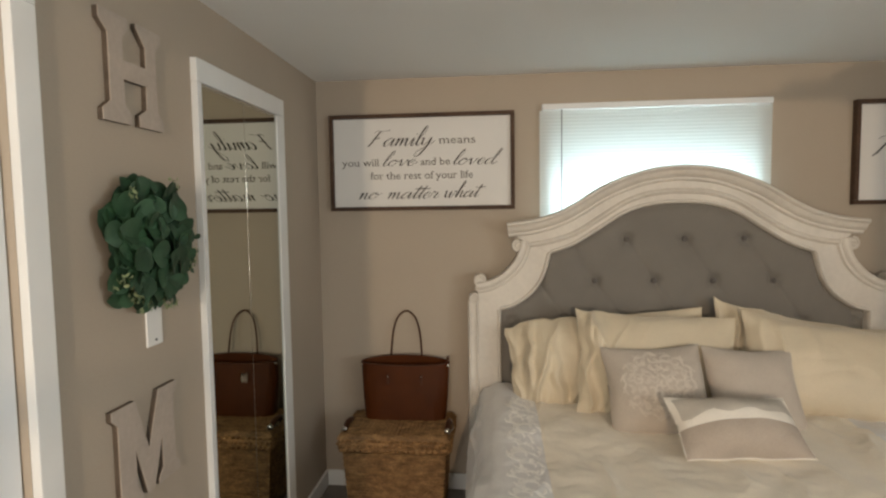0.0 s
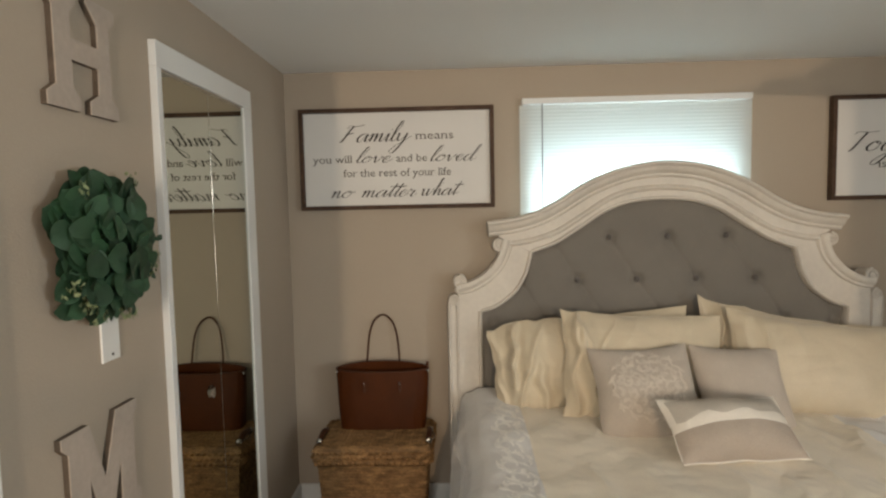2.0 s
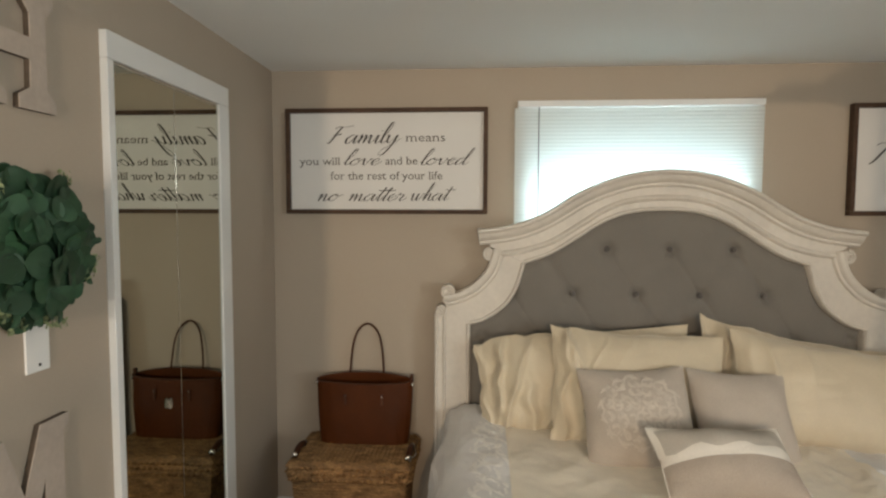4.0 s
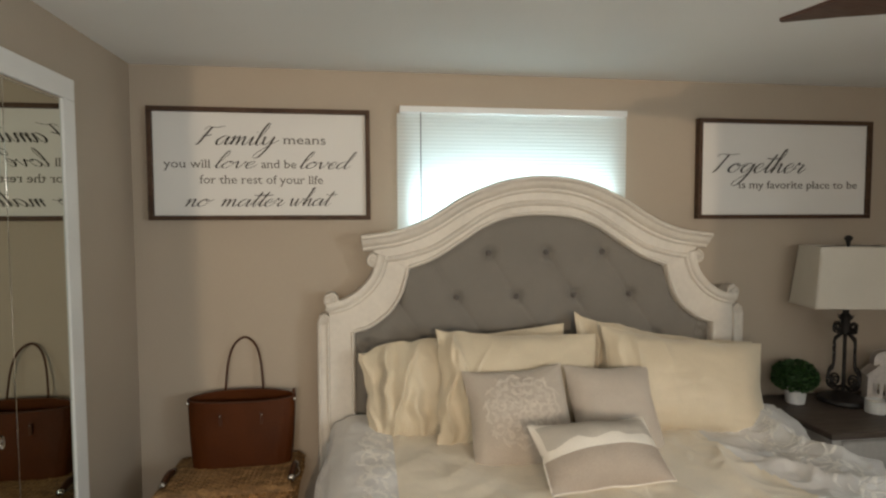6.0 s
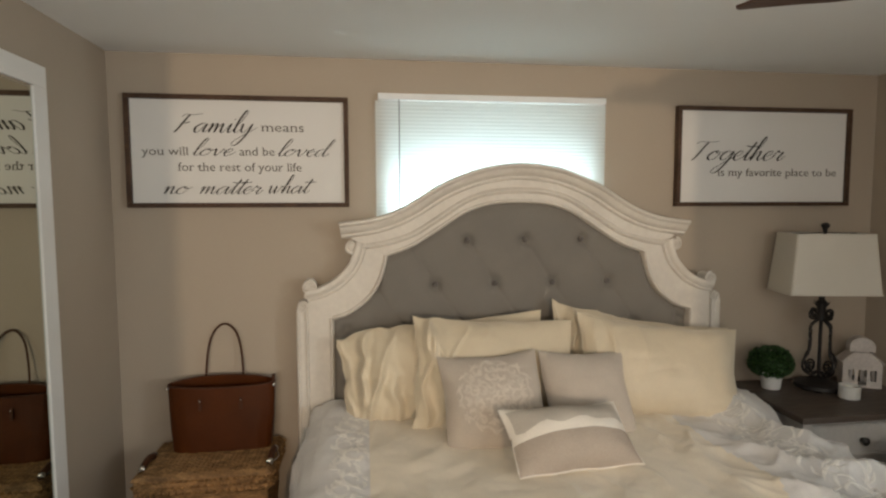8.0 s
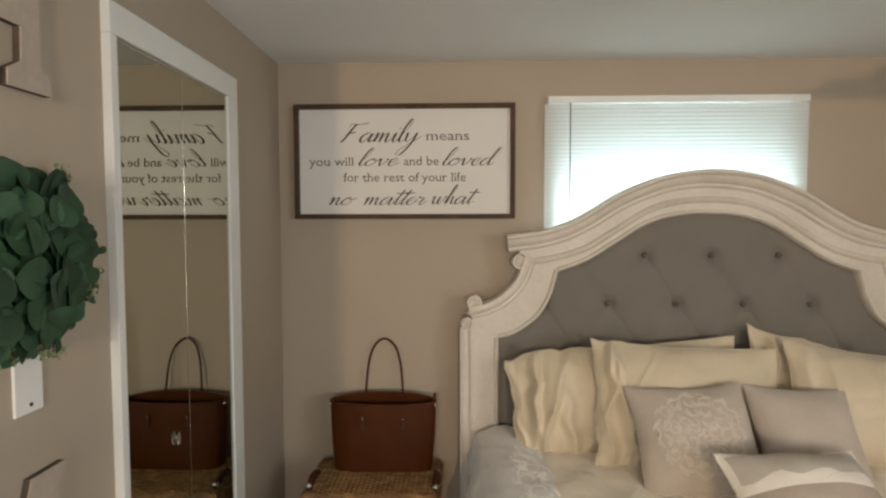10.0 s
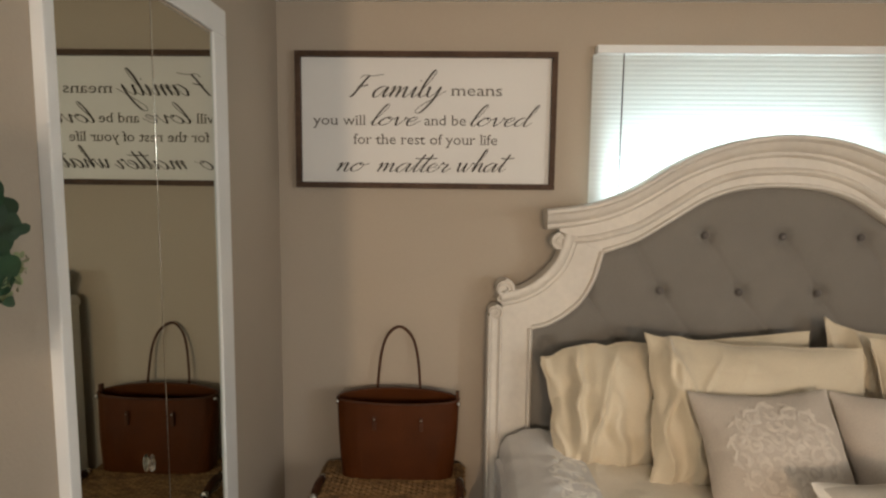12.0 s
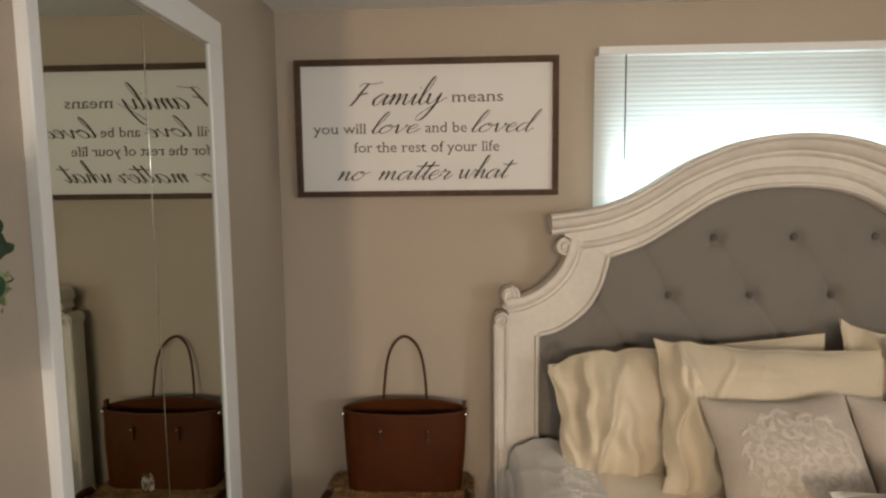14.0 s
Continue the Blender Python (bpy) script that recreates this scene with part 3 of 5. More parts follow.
        boxpart("foot_post", x0 - 0.02, x1 + 0.02, 0.79, 0.85, 0.0, 0.40, M_HEAD, t, 0.004)
    boxpart("foot_rail", CX - 0.95, CX + 0.95, 0.80, 0.83, 0.2, 0.38, M_HEAD, t, 0.004)
    boxpart("slats", CX - 0.969, CX + 0.969, 0.86, 2.86, 0.24, 0.26, M_HEAD, t)


bed()
tagged(boxpart("mattress", CX - 0.955, CX + 0.955, 0.86, 2.855, 0.262, 0.585, M_BOARD, None, 0.03), "thick white mattress under the comforter", "mattress")


def crease(x, y, z):
    """Soft ridges with narrow tops, as crumpled cloth has, 0 to 1."""
    return max(0.0, 1 - 2.2 * abs(nz(x, y, z))) ** 2


def comforter():
    t = thing("comforter", CX, 1.8, 0.6, "puffy cream comforter with pale grey embroidered satin borders, slightly rumpled", "comforter")
    y0, y1 = 0.70, 2.83
    W = 1.0

    def section(s):
        """s: metres across from the middle; gives x offset and height."""
        a = abs(s)
        sg = 1 if s > 0 else -1
        flat, r = 0.955 if s > 0 else 0.905, 0.105
        if a < flat:
            return sg * a, 0.0
        arc = (a - flat) / r
        if arc < math.pi / 2:
            return sg * (flat + r * math.sin(arc)), -r * (1 - math.cos(arc))
        rest = a - flat - r * math.pi / 2
        return sg * (flat + r + 0.015 + 0.03 * rest), -r - rest

    half = 0.955 + 0.105 * math.pi / 2 + 0.36

    def fn(a, b, lift=0.0):
        s = (a * 2 - 1) * half
        y = y0 + (y1 - y0) * b
        dx, dz = section(s)
        z = 0.640 + dz
        x = CX + dx
        puff = 0.014 * nz(x, y, 0, 3.2) + 0.008 * nz(x + 5, y, 2, 8) + 0.005 * abs(nz(x, y, 4, 16))
        d = (abs(s) - 0.75)
        if d > 0:
            puff += min(d, 0.2) * 0.06 + 0.010 * nz(x * 2, y * 5, 1, 1.6)
        puff += 0.007 * crease(x * 5 + 0.6 * nz(y, x, 2, 3), y * 2.6, 1.5)
        if s > 0.30:
            k = min(1, (s - 0.30) * 2.2)
            u = x + 0.10 * nz(x, y, 5, 3.0) + 0.12 * y
            puff += k * (0.034 * nz(x, y, 9, 5.0) + 0.034 * crease(u * 4.2, y * 1.9, 3.0) + 0.014 * crease(x * 9, y * 8, 6.0) + 0.004 * nz(x, y, 7, 30) - 0.012)
        # raised at the head on both sides, where it is bunched against the pillows
        if abs(s) > 0.72 and y > 2.3:
            puff += (0.06 if s > 0 else 0.018) * min(1, (y - 2.3) / 0.35) * min(1, (abs(s) - 0.72) / 0.15) * (1 if dz > -0.2 else 0.3)
        if dz < -0.03:
            fold = 0.022 * math.sin(y * 11 + 2 * nz(y, 0, 0, 2)) + 0.012 * nz(y * 6, z * 2, 0)
            x += (1 if s > 0 else -1) * (fold * min(1, -dz * 4) + puff * 0.8)
        z += puff + lift if dz > -0.1 else puff * 0.3
        x += (1 if s > 0 else -1) * lift * (1 if dz <= -0.1 else 0)
        return (x, y, z)

    def body_mat(a, b):
        s = (a * 2 - 1) * half
        # On the right the grey starts inside the border, painting cool daylight on cream.
        return 0 if -0.747 < s < 0.60 + 0.08 * nz(b * 6, 0, 0) else 1

    bm = bmesh.new()
    grid(bm, 300, 240, fn, body_mat)
    ob = part("cover", bm, [M_COMF, M_COMFG], t, "cream centre, pale grey satin sides, daylight tint widening the right one", True)
    sol = ob.modifiers.new("thick", "SOLIDIFY")
    sol.thickness, sol.offset = 0.012, -1
    # embroidery: flat satin scrolls with leaves standing on the border
    rnd = random.Random(5)

    def on(s, v):
        return fn((s / half + 1) / 2, (v - y0) / (y1 - y0), 0.0007)

    for sgn, lo, hi in ((-1, 0.765, 0.885), (1, 0.785, 0.945)):
        bm = bmesh.new()
        mid, amp = (lo + hi) / 2, (hi - lo) / 2
        y, n = 0.86, 0
        while y < 2.66:
            side = 1 if n % 2 else -1
            c = mid - side * amp * 0.25
            r = amp * 0.62
            pts = []
            for i in range(17):
                q = i / 16
                aa = -0.5 * math.pi + side * 1.55 * math.pi * q
                rr = r * (1.05 - 0.62 * q * q)
                pts.append(on(sgn * (c + side * rr * math.cos(aa)), y + rr * math.sin(aa)))
            tube(bm, pts, lambda u: 0.0004 + 0.0010 * math.sin(math.pi * (0.12 + 0.80 * u)), 5, 5.5)
            for k in range(9):
                aa = rnd.uniform(-0.3, 0.3) + k * 0.70
                r0, r1 = r * rnd.uniform(0.95, 1.15), r * rnd.uniform(1.5, 1.95)
                pts = []
                for i in range(6):
                    q = i / 5
                    a2 = aa + side * 0.75 * q
                    ss = c + side * (r0 + (r1 - r0) * q) * math.cos(a2)
                    ss = min(max(ss, lo - 0.012), hi + 0.012)
                    pts.append(on(sgn * ss, y + (r0 + (r1 - r0) * q) * math.sin(a2)))
                if (Vector(pts[0]) - Vector(pts[-1])).length > 0.012:
                    tube(bm, pts, lambda u: 0.0003 + 0.0012 * math.sin(math.pi * min(1, u + 0.06)), 5, 5.5)
            n += 1
            y += 0.082
        o = part("embroidery", bm, M_EMB, t, "silvery scrolling embroidery along the border")
        o["kind"] = "stuff"


comforter()


RIDGES = [
    [(-0.90, 0.035, 0.5, 0.05), (-0.74, 0.05, 0.9, -0.08), (-0.60, 0.03, 0.55, 0.10), (-0.45, 0.06, 0.8, 0.12), (-0.25, 0.04, 0.35, 0.2)],
    [(-0.93, 0.03, 0.45, -0.04), (-0.80, 0.045, 0.95, 0.06), (-0.62, 0.035, 0.5, 0.14), (-0.50, 0.06, 0.85, -0.05), (-0.34, 0.03, 0.5, 0.10), (-0.16, 0.05, 0.3, 0.3)],
    [(-0.88, 0.05, 0.8, 0.05), (-0.70, 0.03, 0.4, 0.1)],
    [(-0.90, 0.04, 0.9, 0.10), (-0.72, 0.05, 0.6, -0.12), (-0.55, 0.03, 0.4, 0.2), (-0.36, 0.05, 0.3, 0.25)],
]


def cushion(name, w, h, th, m, material, label, folds=0.0, pinch=0.12, seed=0, mi=None, extra=None, category="pillow", nu=70, nv=50, piping=None, droop=0.0, crumple=0.0, reach=0.1):
    t = new(name)
    t.matrix_world = m
    tagged(t, label, category)
    bm = bmesh.new()

    def pt(a, b, side):
        u, v = a * 2 - 1, b * 2 - 1
        px = u * w / 2 * (1 - pinch * (1 - abs(v) ** 1.6) * abs(u) ** 3 * 0.55)
        pz = v * h / 2 * (1 - pinch * (1 - abs(u) ** 1.6) * abs(v) ** 3 * 0.75)
        prof = max(0.0, (1 - abs(u) ** 2.6)) ** 0.72 * max(0.0, (1 - abs(v) ** 2.4)) ** 0.72
        y = side * th / 2 * prof
        wr = 0.004 * nz(px + seed, pz, side, 12) + 0.012 * nz(px + seed, pz, side + 3, 4.5)
        wr += 0.006 * abs(nz(px * 0.5 + seed, pz * 1.6, 5, 9))
        pz += 0.010 * nz(px, seed, side * 0, 7) * abs(v)
        px += 0.008 * nz(pz, seed + 4, 0, 7) * abs(u)
        if folds:
            k = max(0.0, min(1.0, (-u + reach) * 1.8))
            for c0, wd, am, sl in RIDGES[seed % 4]:
                q = (u - c0 - sl * v - 0.10 * nz(pz * 2, seed, c0, 4)) / wd
                wr += folds * am * math.exp(-q * q) * (0.55 + 0.45 * math.cos(1.3 * v + c0 * 9))
            wr += folds * k * 0.5 * nz(px * 1.3 + seed, pz * 0.6, 1, 10)
            pz += folds * k * (0.45 * nz(px, seed, 3, 14) + 0.45 * max(0.0, -v) * abs(nz(px, seed, 8, 22)))
            px += folds * k * 0.5 * nz(pz, seed, 0, 9)
            fan = (u + 0.62) / (0.42 + 0.30 * (v + 1))
            wr += folds * k * (0.75 * crease(fan * 1.9 + 0.15 * nz(px, pz, 2, 4) + seed, v * 0.5, seed) - 0.2)
        if crumple:
            wr += crumple * (0.6 * crease(px * 2.2 + 0.4 * nz(pz, px, 1, 3), pz * 5, seed + 2) + 0.25 * crease(px * 6, pz * 7, seed))
        if droop:
            k = max(0.0, min(1.0, (-u - 0.40) / 0.60))
            pz -= droop * k * k * max(0.0, v)
            px += droop * 0.25 * k * max(0.0, -v)
        y += side * wr * (0.25 + 0.75 * min(1, prof * 2))
        if extra:
            y += side * extra(px, pz) if side < 0 else 0
        return Vector((px, y, pz + h / 2))

    for side in (-1, 1):
        grid(bm, nu, nv, lambda a, b, sd=side: pt(a, b, sd), mi if side < 0 else None)
    bmesh.ops.remove_doubles(bm, verts=bm.verts, dist=0.0008)
    cover = part("cover", bm, material, None, "", True)
    cover.parent = t
    if piping:
        bm = bmesh.new()
        ring = [(q, 0) for q in np.linspace(0, 1, 24, endpoint=False)] + [(1, q) for q in np.linspace(0, 1, 16, endpoint=False)] + [(1 - q, 1) for q in np.linspace(0, 1, 24, endpoint=False)] + [(0, 1 - q) for q in np.linspace(0, 1, 16, endpoint=False)]
        tube(bm, [pt(a, b, -1) for a, b in ring], 0.003, 6, closed=True)
        o = part("piping", bm, piping, None, "", True)
        o.parent = t
    return t, pt


def place(x, y, z, lean, yaw=0, roll=0):
    """Bottom middle of a cushion; lean back in degrees."""
    return pose(x, y, z) @ pose(0, 0, 0, 0, 0, yaw) @ pose(0, 0, 0, -lean) @ pose(0, 0, 0, 0, roll)


cushion("pillow_sham", 0.99, 0.50, 0.17, place(0.545, 2.67, 0.570, 13, 0, -3), M_SHEET, "champagne pillow in a loose crumpled case, leaning on the headboard", 0.055, 0.13, 1, nu=180, nv=110, piping=M_SHEET, droop=0.065, crumple=0.008)
cushion("pillow_sham", 0.74, 0.50, 0.18, place(0.720, 2.49, 0.605, 21, 0, 3), M_SHEET, "champagne pillow with a gathered loose end, leaning on another", 0.046, 0.10, 7, nu=170, nv=100, piping=M_SHEET, crumple=0.007, reach=-0.28)
cushion("pillow_sham", 0.93, 0.50, 0.16, place(1.435, 2.67, 0.562, 13, 0, 10), M_SHEET, "champagne pillow standing tilted against the grey headboard", 0.035, 0.16, 13, nu=140, nv=80, piping=M_SHEET, crumple=0.006)
cushion("pillow_sham", 0.80, 0.46, 0.20, place(1.488, 2.49, 0.612, 23, 0, 8), M_SHEET, "smooth plump champagne pillow leaning on another", 0.014, 0.15, 18, nu=140, nv=80, piping=M_SHEET, crumple=0.007)


def medallion():
    t, pt = cushion("throw_pillow", 0.43, 0.42, 0.17, place(0.690, 2.26, 0.612, 35, -4, -4), M_CUSH, "square taupe linen cushion with a pale embroidered medallion", 0, 0.12, 23, category="throw pillow")
    bm = bmesh.new()
    rnd = random.Random(3)

    def at(x, z):
        p = pt((x / 0.43) + 0.5, z / 0.43, -1)
        return p + Vector((0, -0.0008, 0))
    def ribbon(pts, w):
        tube(bm, [at(min(0.20, max(-0.20, x)), min(0.40, max(0.03, z))) for x, z in pts], lambda u: 0.0003 + w * math.sin(math.pi * (0.08 + 0.84 * u)), 5, 7.0, up=Vector((0, 1, 0)))

    cz = 0.225
    for rad, cnt, r in ((0.018, 3, 0.016), (0.050, 7, 0.021), (0.086, 10, 0.025), (0.124, 15, 0.022)):
        for k in range(cnt):
            a = 2 * math.pi * (k + rnd.uniform(-0.15, 0.15)) / cnt + rad * 20
            sg = 1 if k % 2 else -1
            rr = rad + rnd.uniform(-0.006, 0.006)
            cx, cc = rr * math.cos(a), cz + rr * math.sin(a)
            tn = rnd.uniform(3.6, 5.2)
            ribbon([(cx + r * (1 - 0.6 * i / 13) * math.cos(a + 1.2 * sg + sg * tn * i / 13), cc + r * (1 - 0.6 * i / 13) * math.sin(a + 1.2 * sg + sg * tn * i / 13)) for i in range(14)], 0.00055)
            for w in (-1, 0, 1):
                b0, ln = a + w * (0.16 + 0.01 / (rad + 0.02)), rnd.uniform(0.014, 0.026)
                r0 = rr + r * (0.7 if w else 0.9)
                ribbon([((r0 + ln * q) * math.cos(b0 + w * 0.3 * q), cz + (r0 + ln * q) * math.sin(b0 + w * 0.3 * q)) for q in (0, 0.25, 0.5, 0.75, 1)], 0.0007)
    o = part("embroidery", bm, M_EMBC, None, "raised pale scrolling embroidery")
    o["kind"] = "stuff"
    o.parent = t


medallion()
cushion("throw_pillow", 0.40, 0.41, 0.15, place(1.100, 2.30, 0.602, 33, 6, 4), M_CUSH, "plain square taupe linen cushion", 0, 0.12, 31, category="throw pillow")


def lumbar_mi(a, b):
    wave = 0.055 * abs(math.sin(a * 10.5 + 0.4)) + 0.02 * math.sin(a * 23)
    if b < 0.44:
        return 1
    if b < 0.62 - wave or a < 0.035 or a > 0.95:
        return 0
    return 2 if b < 0.93 else 0


cushion("lumbar_pillow", 0.50, 0.262, 0.19, place(0.925, 2.005, 0.652, 52, 13, 4), [M_CUSHL, M_CUSHT, M_CUSHG], "small oblong cushion in cream, grey and taupe bands with pale piping", 0, 0.10, 41, mi=lumbar_mi, category="lumbar pillow", nu=150, nv=110, piping=M_CUSHL)


# the signs
HAND = {
    "o": (0.98, [[(0.7, 0.97), (0.35, 0.92), (0.06, 0.4), (0.28, 0.02), (0.65, 0.2), (0.82, 0.7), (0.62, 1.0), (0.55, 0.82), (0.85, 0.74), (1.2, 0.92)]]),
    "a": (1.10, [[(0.85, 0.85), (0.5, 1.0), (0.08, 0.55), (0.15, 0.03), (0.45, 0.12), (0.86, 0.98), (0.78, 0.3), (0.88, 0.0), (1.2, 0.4)]]),
    "m": (1.45, [[(0.0, 0.72), (0.22, 1.0), (0.16, 0.0), (0.32, 0.65), (0.6, 1.0), (0.6, 0.0), (0.76, 0.65), (1.04, 1.0), (1.06, 0.2), (1.2, 0.0), (1.5, 0.4)]]),
    "i": (0.55, [[(0.0, 0.45), (0.22, 1.0), (0.2, 0.2), (0.34, 0.0), (0.65, 0.4)], [(0.34, 1.45), (0.37, 1.53)]]),
    "l": (0.52, [[(0.0, 0.3), (0.42, 1.4), (0.58, 2.3), (0.42, 2.45), (0.2, 1.5), (0.14, 0.3), (0.3, 0.0), (0.65, 0.35)]]),
    "y": (1.05, [[(0.0, 0.85), (0.12, 1.0), (0.15, 0.3), (0.35, 0.04), (0.68, 0.5), (0.85, 1.0), (0.72, -0.2), (0.3, -1.3), (-0.1, -1.35), (0.0, -0.85), (0.85, 0.1), (1.35, 0.6)]]),
    "v": (0.90, [[(0.0, 0.7), (0.16, 1.0), (0.26, 0.3), (0.38, 0.0), (0.68, 0.6), (0.78, 1.0), (0.74, 0.82), (1.05, 0.8)]]),
    "e": (0.76, [[(0.08, 0.4), (0.5, 0.6), (0.62, 0.9), (0.4, 1.0), (0.1, 0.55), (0.25, 0.02), (0.55, 0.1), (0.95, 0.55)]]),
    "d": (1.05, [[(0.75, 0.85), (0.42, 1.0), (0.08, 0.5), (0.2, 0.02), (0.5, 0.2), (0.9, 1.2), (1.1, 2.3), (0.95, 2.4), (0.78, 1.2), (0.76, 0.2), (0.92, 0.0), (1.25, 0.45)]]),
    "n": (1.00, [[(0.0, 0.7), (0.22, 1.0), (0.16, 0.0), (0.36, 0.7), (0.64, 1.0), (0.64, 0.2), (0.78, 0.0), (1.1, 0.45)]]),
    "t": (0.56, [[(0.0, 0.35), (0.38, 1.3), (0.52, 2.0), (0.32, 1.0), (0.24, 0.2), (0.36, 0.0), (0.7, 0.4)], [(-0.1, 1.55), (0.3, 1.48), (0.95, 1.58)]]),
    "r": (0.85, [[(0.0, 0.4), (0.24, 1.12), (0.32, 0.9), (0.66, 0.88), (0.5, 0.3), (0.62, 0.0), (1.0, 0.5)]]),
    "w": (1.30, [[(0.0, 0.8), (0.16, 1.0), (0.2, 0.25), (0.36, 0.0), (0.62, 0.6), (0.7, 1.0), (0.68, 0.2), (0.84, 0.0), (1.1, 0.6), (1.16, 1.0), (1.4, 0.8)]]),
    "h": (1.00, [[(0.0, 0.3), (0.46, 1.5), (0.6, 2.35), (0.42, 2.35), (0.16, 0.0), (0.42, 0.8), (0.66, 1.0), (0.66, 0.2), (0.8, 0.0), (1.1, 0.45)]]),
    "g": (0.98, [[(0.8, 0.85), (0.46, 1.0), (0.08, 0.5), (0.2, 0.04), (0.52, 0.2), (0.86, 0.98), (0.72, -0.2), (0.32, -1.25), (-0.1, -1.3), (0.05, -0.8), (1.05, 0.35)]]),
    "F": (1.55, [[(0.75, 1.95), (0.56, 1.4), (0.3, 0.4), (0.12, 0.0), (0.0, 0.1)], [(0.2, 1.7), (0.4, 1.98), (1.0, 1.92), (1.7, 2.08)], [(0.3, 0.95), (0.6, 1.0), (0.95, 1.12)]]),
    "T": (1.15, [[(0.7, 1.9), (0.52, 1.2), (0.3, 0.3), (0.12, 0.0)], [(-0.1, 1.7), (0.1, 1.93), (0.8, 1.9), (1.45, 1.98)]]),
}


def script_word(word, x0, x1, z, xh, t, m=None):
    """A handwritten word as brushed strokes, thick on the way down."""
    strokes, cur = [], 0.0
    for ch in word:
        adv, st = HAND[ch]
        strokes += [[(cur + a + 0.36 * b, b) for a, b in q] for q in st]
        cur += adv
    lo = min(a for q in strokes for a, b in q)
    hi = max(a for q in strokes for a, b in q)
    k = (x1 - x0) / (hi - lo)
    bm = bmesh.new()
    for n, q in enumerate(strokes):
        pts = spline(q, max(6, 7 * len(q)))
        P = np.stack([x0 + (pts[:, 0] - lo) * k, pts[:, 1] * xh + z], 1)
        d = np.gradient(P, axis=0)
        d /= np.linalg.norm(d, axis=1)[:, None] + 1e-9
        down = np.clip(-d[:, 1], 0, 1) if len(q) > 3 else np.full(len(P), 0.4)
        w = np.maximum(0.0009, xh * (0.022 + 0.085 * down ** 1.4))
        y = 2.9695 - 0.0001 * (n % 4)
        rows = []
        for p, e, r in zip(P, d, w):
            rows.append([bm.verts.new((p[0] + sx * r * -e[1], yy, p[1] + sx * r * e[0])) for sx, yy in ((-1, y), (1, y), (1, 2.9715), (-1, 2.9715))])
        for a, b in zip(rows, rows[1:]):
            for i in range(4):
                bm.faces.new((a[i], a[(i + 1) % 4], b[(i + 1) % 4], b[i]))
        bm.faces.new(rows[0])
        bm.faces.new(rows[-1][::-1])
    return part("script_word", bm, m or M_INK, t, "handwritten charcoal word")


def serifs(bm, size):
    """Thin slab feet on the flat ends of the upright strokes of a letter."""
    ends = set()
    for e in bm.edges:
        p, q = e.verts[0].co, e.verts[1].co
        if abs(p.z - q.z) < size * 0.004 and 0.03 * size < abs(p.x - q.x) < 0.14 * size and abs(p.y - q.y) < 1e-5:
            mid = (p + q) / 2
            below = sum(1 for v in bm.verts if abs(v.co.x - mid.x) < abs(p.x - q.x) * 0.6 and v.co.z < mid.z - size * 0.03)
            above = sum(1 for v in bm.verts if abs(v.co.x - mid.x) < abs(p.x - q.x) * 0.6 and v.co.z > mid.z + size * 0.03)
            if bool(below) != bool(above):
                ends.add((round(mid.x, 4), round(mid.z, 4), 1 if above else -1))
    for x, z, up in ends:
        w = size * (0.105 if up > 0 else 0.085)
        lo, hi = sorted((z, z + up * size * 0.045))
        box(bm, x - w - (0.02 * size if up < 0 else 0), x + (w if up > 0 else size * 0.045), 2.9699, 2.9712, lo, hi)


def print_line(body, x0, x1, z, size, t):
    """A printed line, set in the built-in font to run from x0 to x1, one part a letter."""
    c = bpy.data.curves.new("words", "FONT")
    c.body, c.size, c.extrude, c.resolution_u, c.offset = body, size, 0.0008, 3, -0.0003
    ob = new("words", c)
    me = bpy.data.meshes.new_from_object(ob.evaluated_get(bpy.context.evaluated_depsgraph_get()))
    bpy.data.objects.remove(ob)
    bm = bmesh.new()
    bm.from_mesh(me)
    xs = [v.co.x for v in bm.verts]
    lo, k = min(xs), (x1 - x0) / (max(xs) - min(xs))
    for v in bm.verts:
        v.co = Vector((x0 + (v.co.x - lo) * k, 2.9710 - v.co.z, z + v.co.y))
    bm.verts.ensure_lookup_table()
    left, isles = set(bm.verts), []
    while left:
        stack, isle = [left.pop()], []
        while stack:
            v = stack.pop()
            isle.append(v)
            for e in v.link_edges:
                o = e.other_vert(v)
                if o in left:
                    left.remove(o)
                    stack.append(o)
        isles.append(isle)
    groups = []
    for isle in sorted(isles, key=lambda q: min(v.co.x for v in q)):
        a, b = min(v.co.x for v in isle), max(v.co.x for v in isle)
        if groups and a < groups[-1][1] - 0.4 * (b - a):
            groups[-1][2].extend(isle)
            groups[-1][1] = max(b, groups[-1][1])
        else:
            groups.append([a, b, isle])
    line = None
    for a, b, vs in groups:
        keep = set(vs)
        nb, mp = bmesh.new(), {}
        for v in vs:
            mp[v] = nb.verts.new(v.co)
        for f in {f for v in vs for f in v.link_faces}:
            nb.faces.new([mp[v] for v in f.verts])
        serifs(nb, size)
        part("printed_letter", nb, M_INK2, t)
    bm.free()


